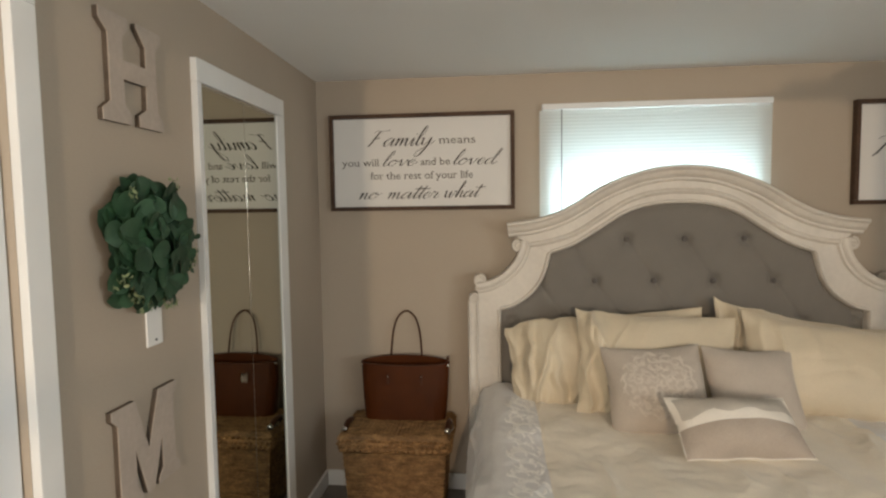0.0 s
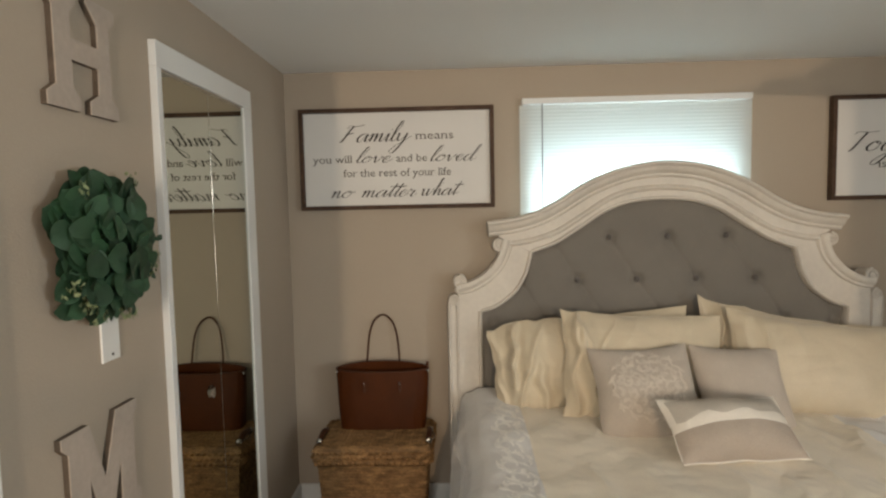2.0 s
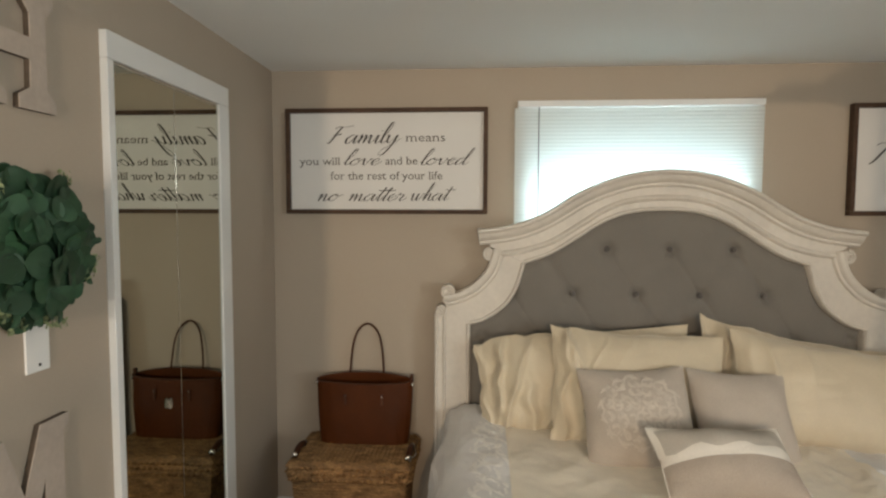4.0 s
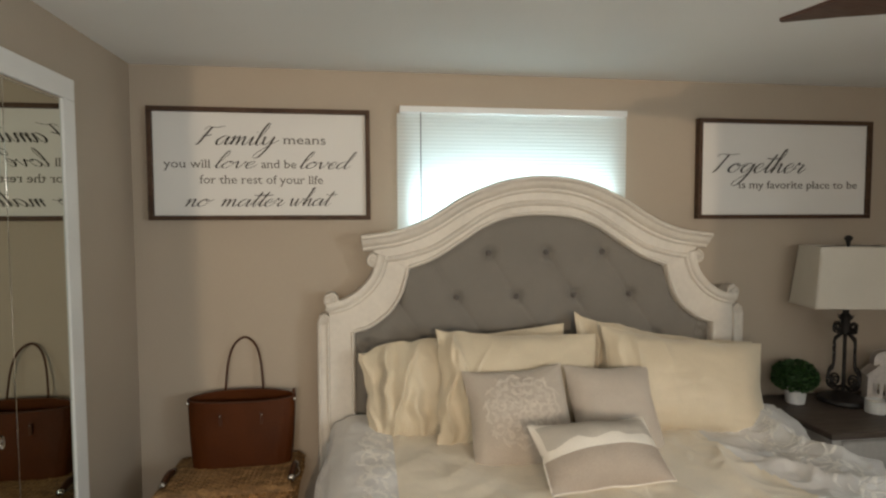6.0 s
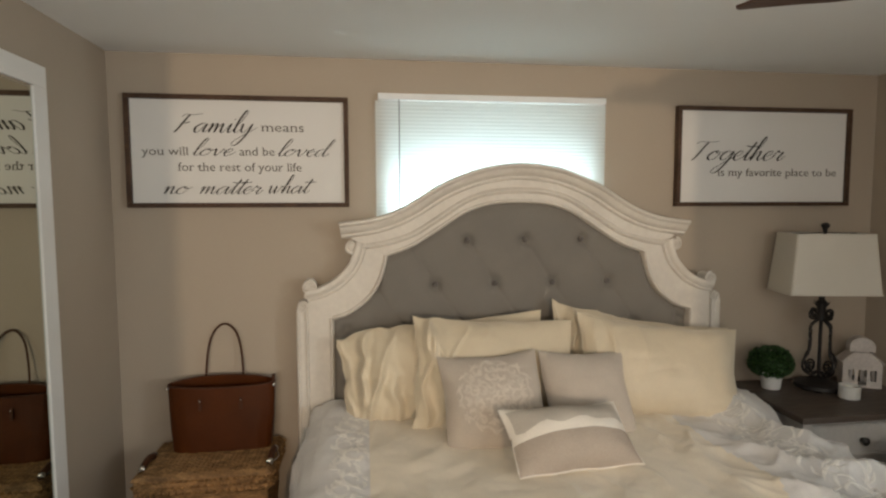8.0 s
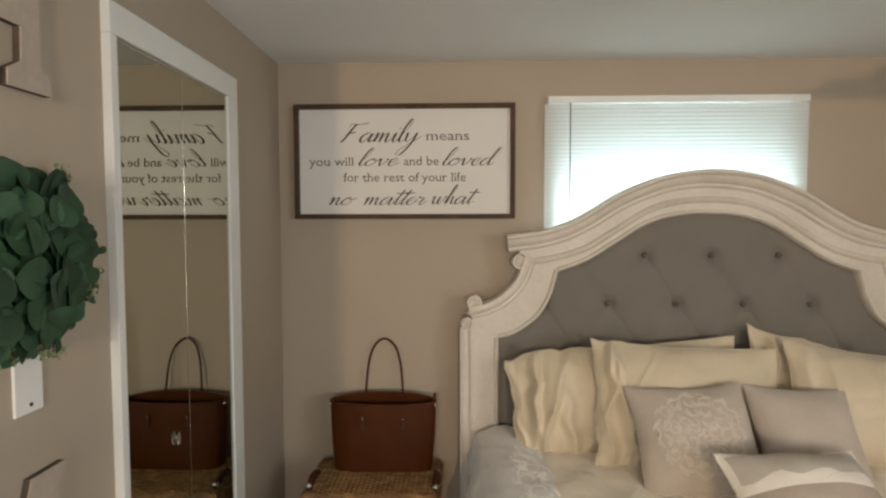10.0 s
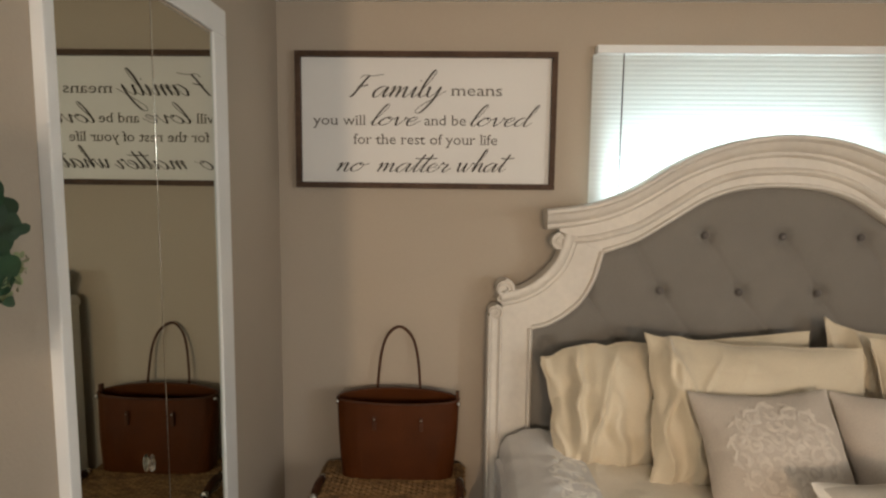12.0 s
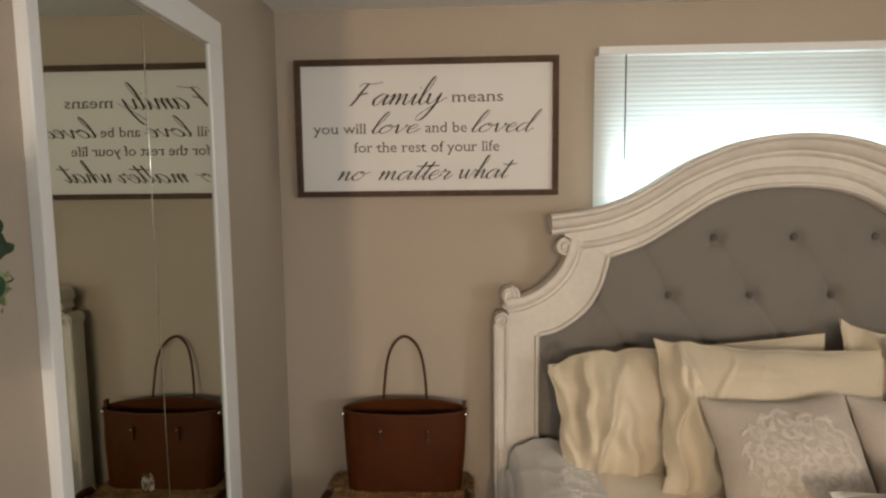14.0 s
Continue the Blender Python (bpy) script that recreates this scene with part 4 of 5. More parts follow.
def sign(x0, x1, z0, z1, hand, lines, label):
    t = thing("wall_sign", (x0 + x1) / 2, 2.98, z0, label, "framed sign", "signs over the bed")
    f = 0.0215
    boxpart("board", x0 + f, x1 - f, 2.972, 2.984, z0 + f, z1 - f, M_BOARD, t, 0, "matt white board")
    for a, b, c, d in ((x0, x1, z1 - f, z1), (x0, x1, z0, z0 + f), (x0, x0 + f, z0 + f + 0.0005, z1 - f - 0.0005), (x1 - f, x1, z0 + f + 0.0005, z1 - f - 0.0005)):
        boxpart("frame_strip", a, b, 2.952, 2.989, c, d, M_FRAMEW, t, 0.002, "dark walnut frame strip")
    for w in hand:
        script_word(*w, t)
    for w in lines:
        print_line(*w, t)


sign(-0.921, 0.093, 1.584, 2.108,
     [("Family", -0.712, -0.333, 1.936, 0.042), ("love", -0.628, -0.434, 1.828, 0.033), ("loved", -0.240, 0.030, 1.828, 0.033),
      ("no", -0.762, -0.633, 1.648, 0.035), ("matter", -0.602, -0.312, 1.648, 0.035), ("what", -0.284, -0.064, 1.651, 0.035)],
     [("means", -0.311, -0.117, 1.944, 0.060), ("you will", -0.853, -0.651, 1.829, 0.056), ("and be", -0.417, -0.256, 1.830, 0.056),
      ("for the rest of your life", -0.696, -0.132, 1.756, 0.057)],
     "wide white sign, thin dark wood frame, family motto in script")
sign(1.800, 2.820, 1.582, 2.108,
     [("Together", 1.889, 2.437, 1.827, 0.050)],
     [("is my favorite place to be", 2.045, 2.748, 1.744, 0.058)],
     "wide white sign, thin dark wood frame, reading Together in script")


# west wall: letters, wreath, plate
def letters():
    Hh = [(1.257, 1.823), (1.368, 1.823), (1.368, 1.850), (1.342, 1.875), (1.342, 1.940), (1.438, 1.940), (1.436, 1.875), (1.403, 1.855), (1.402, 1.823), (1.513, 1.823), (1.513, 1.852), (1.486, 1.875), (1.486, 2.048), (1.513, 2.075), (1.513, 2.103), (1.403, 2.103), (1.404, 2.090), (1.440, 2.048), (1.440, 1.990), (1.342, 1.990), (1.342, 2.048), (1.368, 2.075), (1.368, 2.103), (1.257, 2.103), (1.257, 2.075), (1.287, 2.048), (1.287, 1.875), (1.257, 1.853)]
    Mm = [(1.225, 0.800), (1.333, 0.800), (1.333, 0.813), (1.312, 0.835), (1.312, 0.945), (1.356, 0.800), (1.386, 0.800), (1.432, 0.943), (1.430, 0.841), (1.408, 0.815), (1.408, 0.800), (1.512, 0.800), (1.512, 0.825), (1.493, 0.843), (1.493, 1.035), (1.512, 1.052), (1.512, 1.077), (1.422, 1.077), (1.370, 0.922), (1.318, 1.077), (1.225, 1.077), (1.225, 1.052), (1.246, 1.033), (1.246, 0.843), (1.225, 0.825)]
    for n, poly, y, z, lab in (("letter_h", Hh, 1.255, 1.823, "H"), ("letter_m", Mm, 1.24, 0.800, "M")):
        t = thing(n, XL + 0.01, y + 0.13, z, "greige wooden slab letter %s with dark raw edges" % lab, "wooden letter", "letters on the wall")
        bm = bmesh.new()
        prism(bm, poly, XL + 0.001, XL + 0.0145, "x")
        part("edge", bm, M_LETTERE, t, "dark raw sawn edge")
        bm = bmesh.new()
        prism(bm, poly, XL + 0.0148, XL + 0.0175, "x")
        part("face", bm, M_LETTER, t, "greige painted face")


letters()


def wall_plate():
    t = thing("wall_plate", XL, 1.437, 1.195, "blank white plastic wall plate below the wreath", "wall plate")
    boxpart("plate", XL + 0.0005, XL + 0.007, 1.402, 1.473, 1.202, 1.315, M_TRIM, t, 0.002)
    bm = bmesh.new()
    lathe(bm, [(0.004, 0), (0.004, 0.0015), (0.002, 0.002)], n=12)
    bm.transform(Matrix.Translation((XL + 0.0072, 1.440, 1.218)) @ Matrix.Rotation(radians(90), 4, "Y"))
    part("screw", bm, M_DARK, t)


wall_plate()


def leaf(bm, p, d, nrm, L, W, curl=0.2, n=5):
    """A pointed oval leaf from p along d."""
    d = d.normalized()
    s = d.cross(nrm)
    if s.length < 1e-3:
        s = Vector((0, 1, 0))
    s.normalize()
    nn = s.cross(d)
    rows = []
    for i in range(n + 1):
        q = i / n
        w = W * max(0.0, 1 - abs(1.06 * q - 0.03 - 0.5) ** 2.1 * 4.29) ** 0.5 * 0.5 + 0.0004
        c = p + d * L * q + nn * (curl * L * (q - q * q * 1.8))
        rows.append((bm.verts.new(c - s * w + nn * w * 0.25), bm.verts.new(c), bm.verts.new(c + s * w + nn * w * 0.25)))
    for a, b in zip(rows, rows[1:]):
        bm.faces.new((a[0], a[1], b[1], b[0]))
        bm.faces.new((a[1], a[2], b[2], b[1]))


def wreath():
    t = thing("wreath", XL + 0.03, 1.405, 1.51, "round artificial eucalyptus wreath with dark green leaves and pale berries", "wreath")
    rnd = random.Random(11)
    c = Vector((XL + 0.026, 1.378, 1.503))
    bm = bmesh.new()
    tube(bm, [c + Vector((0, 0.105 * math.cos(a), 0.105 * math.sin(a))) for a in np.linspace(0, 2 * math.pi, 40, endpoint=False)], 0.010, 8, closed=True, up=Vector((1, 0, 0)))
    part("ring", bm, M_TWIG, t, "brown twig ring", True)
    bm = bmesh.new()
    for i in range(230):
        a = rnd.random() * 2 * math.pi
        r = 0.008 + 0.142 * math.sqrt(rnd.random())
        r *= 1 + 0.10 * math.sin(3 * a + 1) + 0.05 * math.sin(7 * a)
        depth = rnd.uniform(0.0, 0.075) * (1.15 - (r / 0.17) ** 2 * 0.8)
        p = c + Vector((depth, r * math.cos(a), r * math.sin(a)))
        b = rnd.random() * 2 * math.pi
        d = Vector((rnd.uniform(-0.35, 0.2), math.cos(b), math.sin(b))) + Vector((0, math.cos(a), math.sin(a))) * 0.6
        leaf(bm, p - d.normalized() * 0.02, d, Vector((1, rnd.uniform(-0.35, 0.35), rnd.uniform(-0.35, 0.35))), rnd.uniform(0.054, 0.076), rnd.uniform(0.060, 0.080), rnd.uniform(0.0, 0.2), 9)
    for i in range(90):
        a = rnd.uniform(-2.8, 0.6)
        r = rnd.uniform(0.08, 0.165)
        p = c + Vector((rnd.uniform(0.01, 0.06), r * math.cos(a), r * math.sin(a)))
        leaf(bm, p, Vector((rnd.uniform(-0.2, 0.5), math.cos(a) + rnd.uniform(-.6, .6), math.sin(a) + rnd.uniform(-.6, .6))), Vector((1, 0, 0.2)), rnd.uniform(0.02, 0.038), 0.015)
    o = part("foliage", bm, M_LEAF, t, "layered dark green leaves", True)
    o["kind"] = "stuff"
    for k, (a0, r0) in enumerate(((-1.95, 0.160), (-1.25, 0.170), (-2.25, 0.155), (2.2, 0.150), (-0.25, 0.170), (-2.6, 0.165), (1.05, 0.178), (-0.45, 0.165), (-1.4, 0.16))):
        bm = bmesh.new()
        q = c + Vector((0.026, (r0 + 0.012) * math.cos(a0), (r0 + 0.012) * math.sin(a0)))
        for i in range(18):
            p = q + Vector((rnd.uniform(0, 0.02), rnd.uniform(-0.016, 0.016), rnd.uniform(-0.016, 0.016)))
            leaf(bm, p, Vector((rnd.uniform(0, 1), rnd.uniform(-1, 1), rnd.uniform(-1, 1))), Vector((1, 0.3, 0)), 0.015, 0.010, 0.1, 3)
        part("berry_sprig", bm, M_LEAFL, t, "pale green berry sprig", True)["kind"] = "stuff"


wreath()


# trunk and bag
def trunk():
    t = thing("wicker_trunk", -0.53, 2.757, 0, "woven seagrass storage trunk, lid shut, with leather loop handles", "storage trunk")
    x0, x1, y0, y1 = -0.792, -0.268, 2.615, 2.955

    def woven(bm, ax0, ax1, ay0, ay1, z0, z1, rows, fat=0.007, taper=0.0):
        """Braided courses round the four sides."""
        per = 2 * (ax1 - ax0 + ay1 - ay0)
        n = 190
        ring = []
        for i in range(n):
            s = per * i / n
            w, d = ax1 - ax0, ay1 - ay0
            if s < w:
                p, q = (ax0 + s, ay0), (0, -1)
            elif s < w + d:
                p, q = (ax1, ay0 + s - w), (1, 0)
            elif s < 2 * w + d:
                p, q = (ax1 - (s - w - d), ay1), (0, 1)
            else:
                p, q = (ax0, ay1 - (s - 2 * w - d)), (-1, 0)
            ring.append((p, q, s))
        h = (z1 - z0) / rows
        prev = None
        for r in range(rows):
            for k in range(4):
                f = k / 4
                z = z0 + (r + f) * h
                cur = []
                for (p, q, s) in ring:
                    ph = (s / 0.028 + 0.5 * (r % 2)) * 2 * math.pi
                    bulge = fat * math.sin(math.pi * (f + 0.1)) * (0.7 + 0.45 * math.sin(ph)) + 0.0025 * nz(s * 9, r * 1.7, f)
                    kk = 1 - taper * (1 - (z - z0) / (z1 - z0))
                    mx, my = (ax0 + ax1) / 2, (ay0 + ay1) / 2
                    cur.append(bm.verts.new((mx + (p[0] - mx) * kk + q[0] * bulge, my + (p[1] - my) * kk + q[1] * bulge, z + 0.002 * nz(s * 7, r, 0))))
                if prev:
                    for i in range(n):
                        bm.faces.new((prev[i], prev[(i + 1) % n], cur[(i + 1) % n], cur[i]))
                prev = cur
        return prev

    bm = bmesh.new()
    top = woven(bm, x0, x1, y0, y1, 0.0, 0.364, 23, 0.007, 0.10)
    bm.faces.new(top)
    part("body", bm, M_WICKER, t, "body of braided seagrass courses", True)
    bm = bmesh.new()
    top = woven(bm, x0 - 0.012, x1 + 0.012, y0 - 0.012, y1 + 0.012, 0.370, 0.448, 3, 0.020)
    lid_z = 0.450

    def lidtop(a, b):
        x, y = x0 - 0.024 + (x1 - x0 + 0.048) * a, y0 - 0.024 + (y1 - y0 + 0.030) * b
        e = min(a, 1 - a) * 0.58 / 0.02, min(b, 1 - b) * 0.45 / 0.02
        e = min(1, *e)
        weave = 0.0042 * math.sin(x * 150) * math.sin(y * 260 + (1.57 if int(x * 24) % 2 else 0))
        return (x, y, lid_z - 0.012 + 0.024 * math.sqrt(max(0, e)) + weave * e)
    grid(bm, 120, 110, lidtop)
    lid = part("lid", bm, M_WICKER, t, "flat woven lid", True)
    for x in (x0 + 0.006, x1 + 0.008):
        bm = bmesh.new()
        tube(bm, [(x, 2.655 + 0.115 * q, 0.473 + 0.012 * math.sin(math.pi * q)) for q in np.linspace(0, 1, 10)], 0.0155, 12, 0.9)
        h = part("handle", bm, M_LEATHERD, t, "rolled dark leather grip", True)
        for y in (2.642, 2.783):
            bm = bmesh.new()
            lathe(bm, [(0.006, -0.014), (0.013, -0.011), (0.016, -0.003), (0.016, 0.006), (0.011, 0.012), (0.004, 0.013)], n=16)
            bm.transform(Matrix.Translation((x, y, 0.472)) @ Matrix.Rotation(radians(90), 4, "X"))
            part("fitting", bm, M_METAL, h, "bright metal handle fitting", True)
        bm = bmesh.new()
        o = 0.026 if x > -0.5 else -0.018
        tube(bm, [(x + o * math.sin(math.pi * q), 2.642 + 0.141 * q, 0.470 - 0.006 * math.sin(math.pi * q)) for q in np.linspace(0, 1, 14)], 0.0035, 6)
        part("bail", bm, M_METAL, h, "curved bright wire bail", True)


trunk()


def bag():
    t = thing("tote_bag", -0.505, 2.868, 0.463, "cognac leather tote bag with a tall thin strap on a trunk", "handbag")
    zb, h = 0.4635, 0.302

    def ring(q, inset=0.0):
        w = 0.219 + 0.020 * q + 0.004 * math.sin(math.pi * q) - inset
        d = 0.068 - 0.020 * q - inset
        pts = []
        for i in range(64):
            a = 2 * math.pi * i / 64
            ca, sa = math.cos(a), math.sin(a)
            e = 0.42 + 0.2 * q
            x = w * (abs(ca) ** e) * (1 if ca >= 0 else -1)
            y = d * (abs(sa) ** (e + 0.15)) * (1 if sa >= 0 else -1)
            z = h * q
            if q > 0.5:
                k = (q - 0.5) * 2
                z += k * (0.022 * (1 - (x / 0.24) ** 2) * (1 if sa > 0 else -0.45))
            y += 0.004 * nz(x, z, a, 6)
            pts.append(Vector((-0.505 + x, 2.868 + y, zb + z)))
        return pts

    bm = bmesh.new()
    prev = None
    for q in np.linspace(0, 1, 18):
        cur = [bm.verts.new(p) for p in ring(q)]
        if prev:
            for i in range(64):
                bm.faces.new((prev[i], prev[(i + 1) % 64], cur[(i + 1) % 64], cur[i]))
        else:
            bm.faces.new(cur[::-1])
        prev = cur
    for q in np.linspace(1, 0.45, 8):
        cur = [bm.verts.new(p) for p in ring(q, 0.005)]
        for i in range(64):
            bm.faces.new((prev[i], prev[(i + 1) % 64], cur[(i + 1) % 64], cur[i]))
        prev = cur
    bm.faces.new(prev)
    body = part("body", bm, M_LEATHER, t, "smooth cognac leather body", True)
    bm = bmesh.new()
    tube(bm, ring(1.0), 0.0042, 6, closed=True)
    part("rim_binding", bm, M_LEATHERD, body, "dark brown bound rim", True)
    bm = bmesh.new()
    pts = spline([(-0.596, 2.921, 0.70), (-0.595, 2.942, 0.80), (-0.583, 2.956, 0.92), (-0.558, 2.970, 0.991), (-0.512, 2.979, 1.023), (-0.464, 2.970, 0.991), (-0.438, 2.956, 0.92), (-0.425, 2.942, 0.80), (-0.424, 2.921, 0.70)], 48)
    tube(bm, pts, 0.0036, 8, 1.5, up=Vector((0, 1, 0)))
    part("strap", bm, M_LEATHERD, t, "thin rolled brown leather strap", True)
    for x in (-0.590, -0.410):
        bm = bmesh.new()
        box(bm, x - 0.007, x + 0.007, 2.8045, 2.808, 0.655, 0.712, 0.002)
        part("strap_tab", bm, M_LEATHERD, t, "stitched dark tab")
        bm = bmesh.new()
        bmesh.ops.create_uvsphere(bm, u_segments=10, v_segments=6, radius=0.0045)
        bm.transform(Matrix.Translation((x, 2.8035, 0.700)))
        part("stud", bm, M_METAL, t, "tiny bright stud", True)
    for s in (-1, 1):
        bm = bmesh.new()
        bmesh.ops.create_uvsphere(bm, u_segments=12, v_segments=8, radius=0.009)
        bm.transform(Matrix.Translation((-0.505 + s * 0.236, 2.850, 0.752)))
        part("snap", bm, M_METAL, t, "bright metal side snap", True)
    bm = bmesh.new()
    box(bm, -0.280, -0.266, 2.862, 2.882, 0.745, 0.795, 0.003)
    part("zip_end", bm, M_LEATHERD, t, "leather zip end standing up")


bag()


# nightstand and what stands on it
NX0, NX1, NY0, NY1, NZ = 2.13, 2.93, 2.415, 2.97, 0.616


def nightstand():
    t = thing("nightstand", 2.52, 2.63, 0, "white nightstand with a weathered brown top and dark round knobs", "nightstand")
    bm = bmesh.new()
    box(bm, NX0, NX1, NY0, NY1, NZ - 0.03, NZ, 0.006)
    part("top", bm, M_NSTOP, t, "weathered dark brown wooden top")
    x0, x1, y0, y1 = NX0 + 0.03, NX1 - 0.03, NY0 + 0.03, NY1 - 0.01
    body = boxpart("body", x0, x1, y0 + 0.02, y1, 0.06, NZ - 0.0305, M_NSBODY, t, 0.004, "chalky white carcass")
    for z0, z1 in ((0.405, 0.562), (0.100, 0.360)):
        bm = bmesh.new()
        box(bm, x0 + 0.045, x1 - 0.045, y0 + 0.004, y0 + 0.0195, z0, z1, 0.004)
        dr = part("drawer", bm, M_NSBODY, t, "white drawer front with a raised edge")
        bm = bmesh.new()
        a0, a1, c0, c1 = x0 + 0.050, x1 - 0.050, z0 + 0.005, z1 - 0.005
        for a, b, c, d in ((a0, a1, c1 - 0.012, c1), (a0, a1, c0, c0 + 0.012), (a0, a0 + 0.012, c0 + 0.0125, c1 - 0.0125), (a1 - 0.012, a1, c0 + 0.0125, c1 - 0.0125)):
            box(bm, a, b, y0 - 0.003, y0 + 0.0035, c, d, 0.002)
        part("drawer_molding", bm, M_NSBODY, dr)
        bm = bmesh.new()
        lathe(bm, [(0.010, 0), (0.008, 0.010), (0.017, 0.018), (0.019, 0.026), (0.012, 0.032), (0.002, 0.034)], n=20)
        bm.transform(Matrix.Translation((2.47, y0 + 0.004, (z0 + z1) / 2)) @ Matrix.Rotation(radians(90), 4, "X"))
        part("knob", bm, M_IRON, dr, "round dark metal knob", True)
    for x in (x0, x1 - 0.045):
        boxpart("corner_post", x, x + 0.044, y0, y0 + 0.0195, 0.0, NZ - 0.031, M_NSBODY, t, 0.004)
    for x in (x0, x1 - 0.045):
        boxpart("leg", x, x + 0.045, y1 - 0.05, y1 - 0.005, 0.0, 0.0595, M_NSBODY, t, 0.003)


nightstand()


def table_lamp():
    x, y = 2.545, 2.80
    t = thing("table_lamp", x, y, NZ, "black wrought-iron scroll lamp with an oatmeal rectangular shade, switched off", "table lamp")
    bm = bmesh.new()
    lathe(bm, [(0.105, NZ + 0.001), (0.115, NZ + 0.012), (0.110, NZ + 0.028), (0.060, NZ + 0.045), (0.03, NZ + 0.06)], x, y, 32)
    part("base", bm, M_IRON, t, "round black iron foot", True)
    bm = bmesh.new()
    tube(bm, [(x, y, z) for z in np.linspace(NZ + 0.05, 1.13, 12)], 0.009, 8)
    for s in (-1, 1):
        for ay in (0, 1):
            def P(u, z):
                z += 0.085 * max(0.0, 1.0 - z)
                return (x + s * u, y, z) if ay == 0 else (x, y + s * u, z)
            prof = spline([(0.012, 0.675), (0.045, 0.66), (0.085, 0.685), (0.098, 0.725), (0.085, 0.765), (0.066, 0.79), (0.062, 0.86), (0.062, 0.935), (0.050, 0.955), (0.015, 0.985)], 50)
            tube(bm, [P(u, z) for u, z in prof], 0.0068, 7)
            sc = []
            for i in range(22):
                q = i / 21
                a = -math.pi / 2 + 3.6 * math.pi * q * 0.8
                r = 0.033 * (1 - 0.72 * q)
                sc.append(P(0.050 + r * math.cos(a), 0.708 + r * math.sin(a)))
            tube(bm, sc, 0.005, 6)
            sc = []
            for i in range(20):
                q = i / 19
                a = -math.pi * 0.6 + 2.9 * math.pi * q
                r = 0.027 * (1 - 0.7 * q)
                sc.append(P(0.048 + r * math.cos(a), 1.015 + r * math.sin(a)))
            tube(bm, [P(0.01, 0.985)] + sc, 0.0055, 6)
            tube(bm, [P(0.008, 1.05), P(0.03, 1.062), P(0.052, 1.078)], lambda q: 0.009 * (1.05 - q), 6)
    part("stem", bm, M_IRON, t, "scrolled black iron cage stem", True)
    bm = bmesh.new()
    lathe(bm, [(0.012, 0.975), (0.022, 0.985), (0.022, 1.06), (0.028, 1.075), (0.014, 1.09), (0.014, 1.12)], x, y, 16)
    part("collar", bm, M_IRON, t, "", True)
    bm = bmesh.new()
    z0, z1 = 1.128, 1.440

    def rr(hx, hy, z):
        pts = []
        r = 0.012
        for cx, cy, a0 in ((1, 1, 0), (-1, 1, 90), (-1, -1, 180), (1, -1, 270)):
            for k in range(4):
                a = radians(a0 + 30 * k)
                pts.append((cx * (hx - r) + r * math.cos(a), cy * (hy - r) + r * math.sin(a), z))
        c, s = math.cos(radians(-12)), math.sin(radians(-12))
        return [(x + px * c - py * s, y + px * s + py * c, pz) for px, py, pz in pts]
    rings = []
    for hx, hy, z in ((0.222, 0.128, z0), (0.192, 0.106, z1), (0.189, 0.103, z1), (0.219, 0.125, z0)):
        rings.append([bm.verts.new(p) for p in rr(hx, hy, z)])
    for a, b in zip(rings, rings[1:] + rings[:1]):
        for i in range(16):
            bm.faces.new((a[i], a[(i + 1) % 16], b[(i + 1) % 16], b[i]))
    sh = part("shade", bm, M_SHADE, t, "tapered rectangular oatmeal linen shade")
    for hx, hy, z in ((0.223, 0.129, z0 + 0.003), (0.193, 0.107, z1 - 0.003)):
        bm = bmesh.new()
        tube(bm, rr(hx, hy, z), 0.0035, 6, closed=True)
        part("shade_trim", bm, M_SHADE, sh, "", True)
    bm = bmesh.new()
    lathe(bm, [(0.006, 1.14), (0.006, 1.445), (0.012, 1.452), (0.010, 1.462), (0.020, 1.475), (0.020, 1.484), (0.008, 1.494)], x, y, 16)
    tube(bm, [(x - 0.184, y, 1.438), (x, y, 1.443), (x + 0.184, y, 1.438)], 0.002, 6)
    part("finial", bm, M_IRON, t, "dark round finial on its rod", True)


table_lamp()


def plant():
    x, y = 2.293, 2.83
    t = thing("potted_boxwood", x, y, NZ, "artificial boxwood ball in a small white ceramic pot", "potted plant")
    bm = bmesh.new()
    lathe(bm, [(0.040, NZ + 0.001), (0.044, NZ + 0.004), (0.053, NZ + 0.078), (0.056, NZ + 0.086), (0.053, NZ + 0.089), (0.048, NZ + 0.082), (0.046, NZ + 0.070), (0.01, NZ + 0.070)], x, y, 32)
    part("pot", bm, M_CERAM, t, "small white tapered pot", True)
    bm = bmesh.new()
    rnd = random.Random(4)
    cz = NZ + 0.142
    bmesh.ops.create_uvsphere(bm, u_segments=20, v_segments=12, radius=0.082)
    bm.transform(Matrix.Translation((x - 0.004, y, cz)) @ Matrix.Diagonal((1.1, 1, 0.72, 1)))
    for i in range(1700):
        a, b = rnd.random() * 2 * math.pi, math.asin(rnd.uniform(-0.75, 1))
        d = Vector((math.cos(a) * math.cos(b), math.sin(a) * math.cos(b), math.sin(b)))
        k = 1 + 0.10 * nz(d.x * 2, d.y * 2, d.z * 2)
        p = Vector((x - 0.004, y, cz)) + Vector((d.x * 0.096 * k, d.y * 0.090 * k, d.z * 0.072 * k))
        leaf(bm, p, d + Vector((rnd.uniform(-.7, .7), rnd.uniform(-.7, .7), rnd.uniform(-.7, .7))), Vector((rnd.uniform(-1, 1), rnd.uniform(-1, 1), 1)), rnd.uniform(0.014, 0.024), 0.011, 0.1, 3)
    o = part("foliage", bm, M_BOX, t, "dense clipped green leaves")
    o["kind"] = "stuff"


plant()


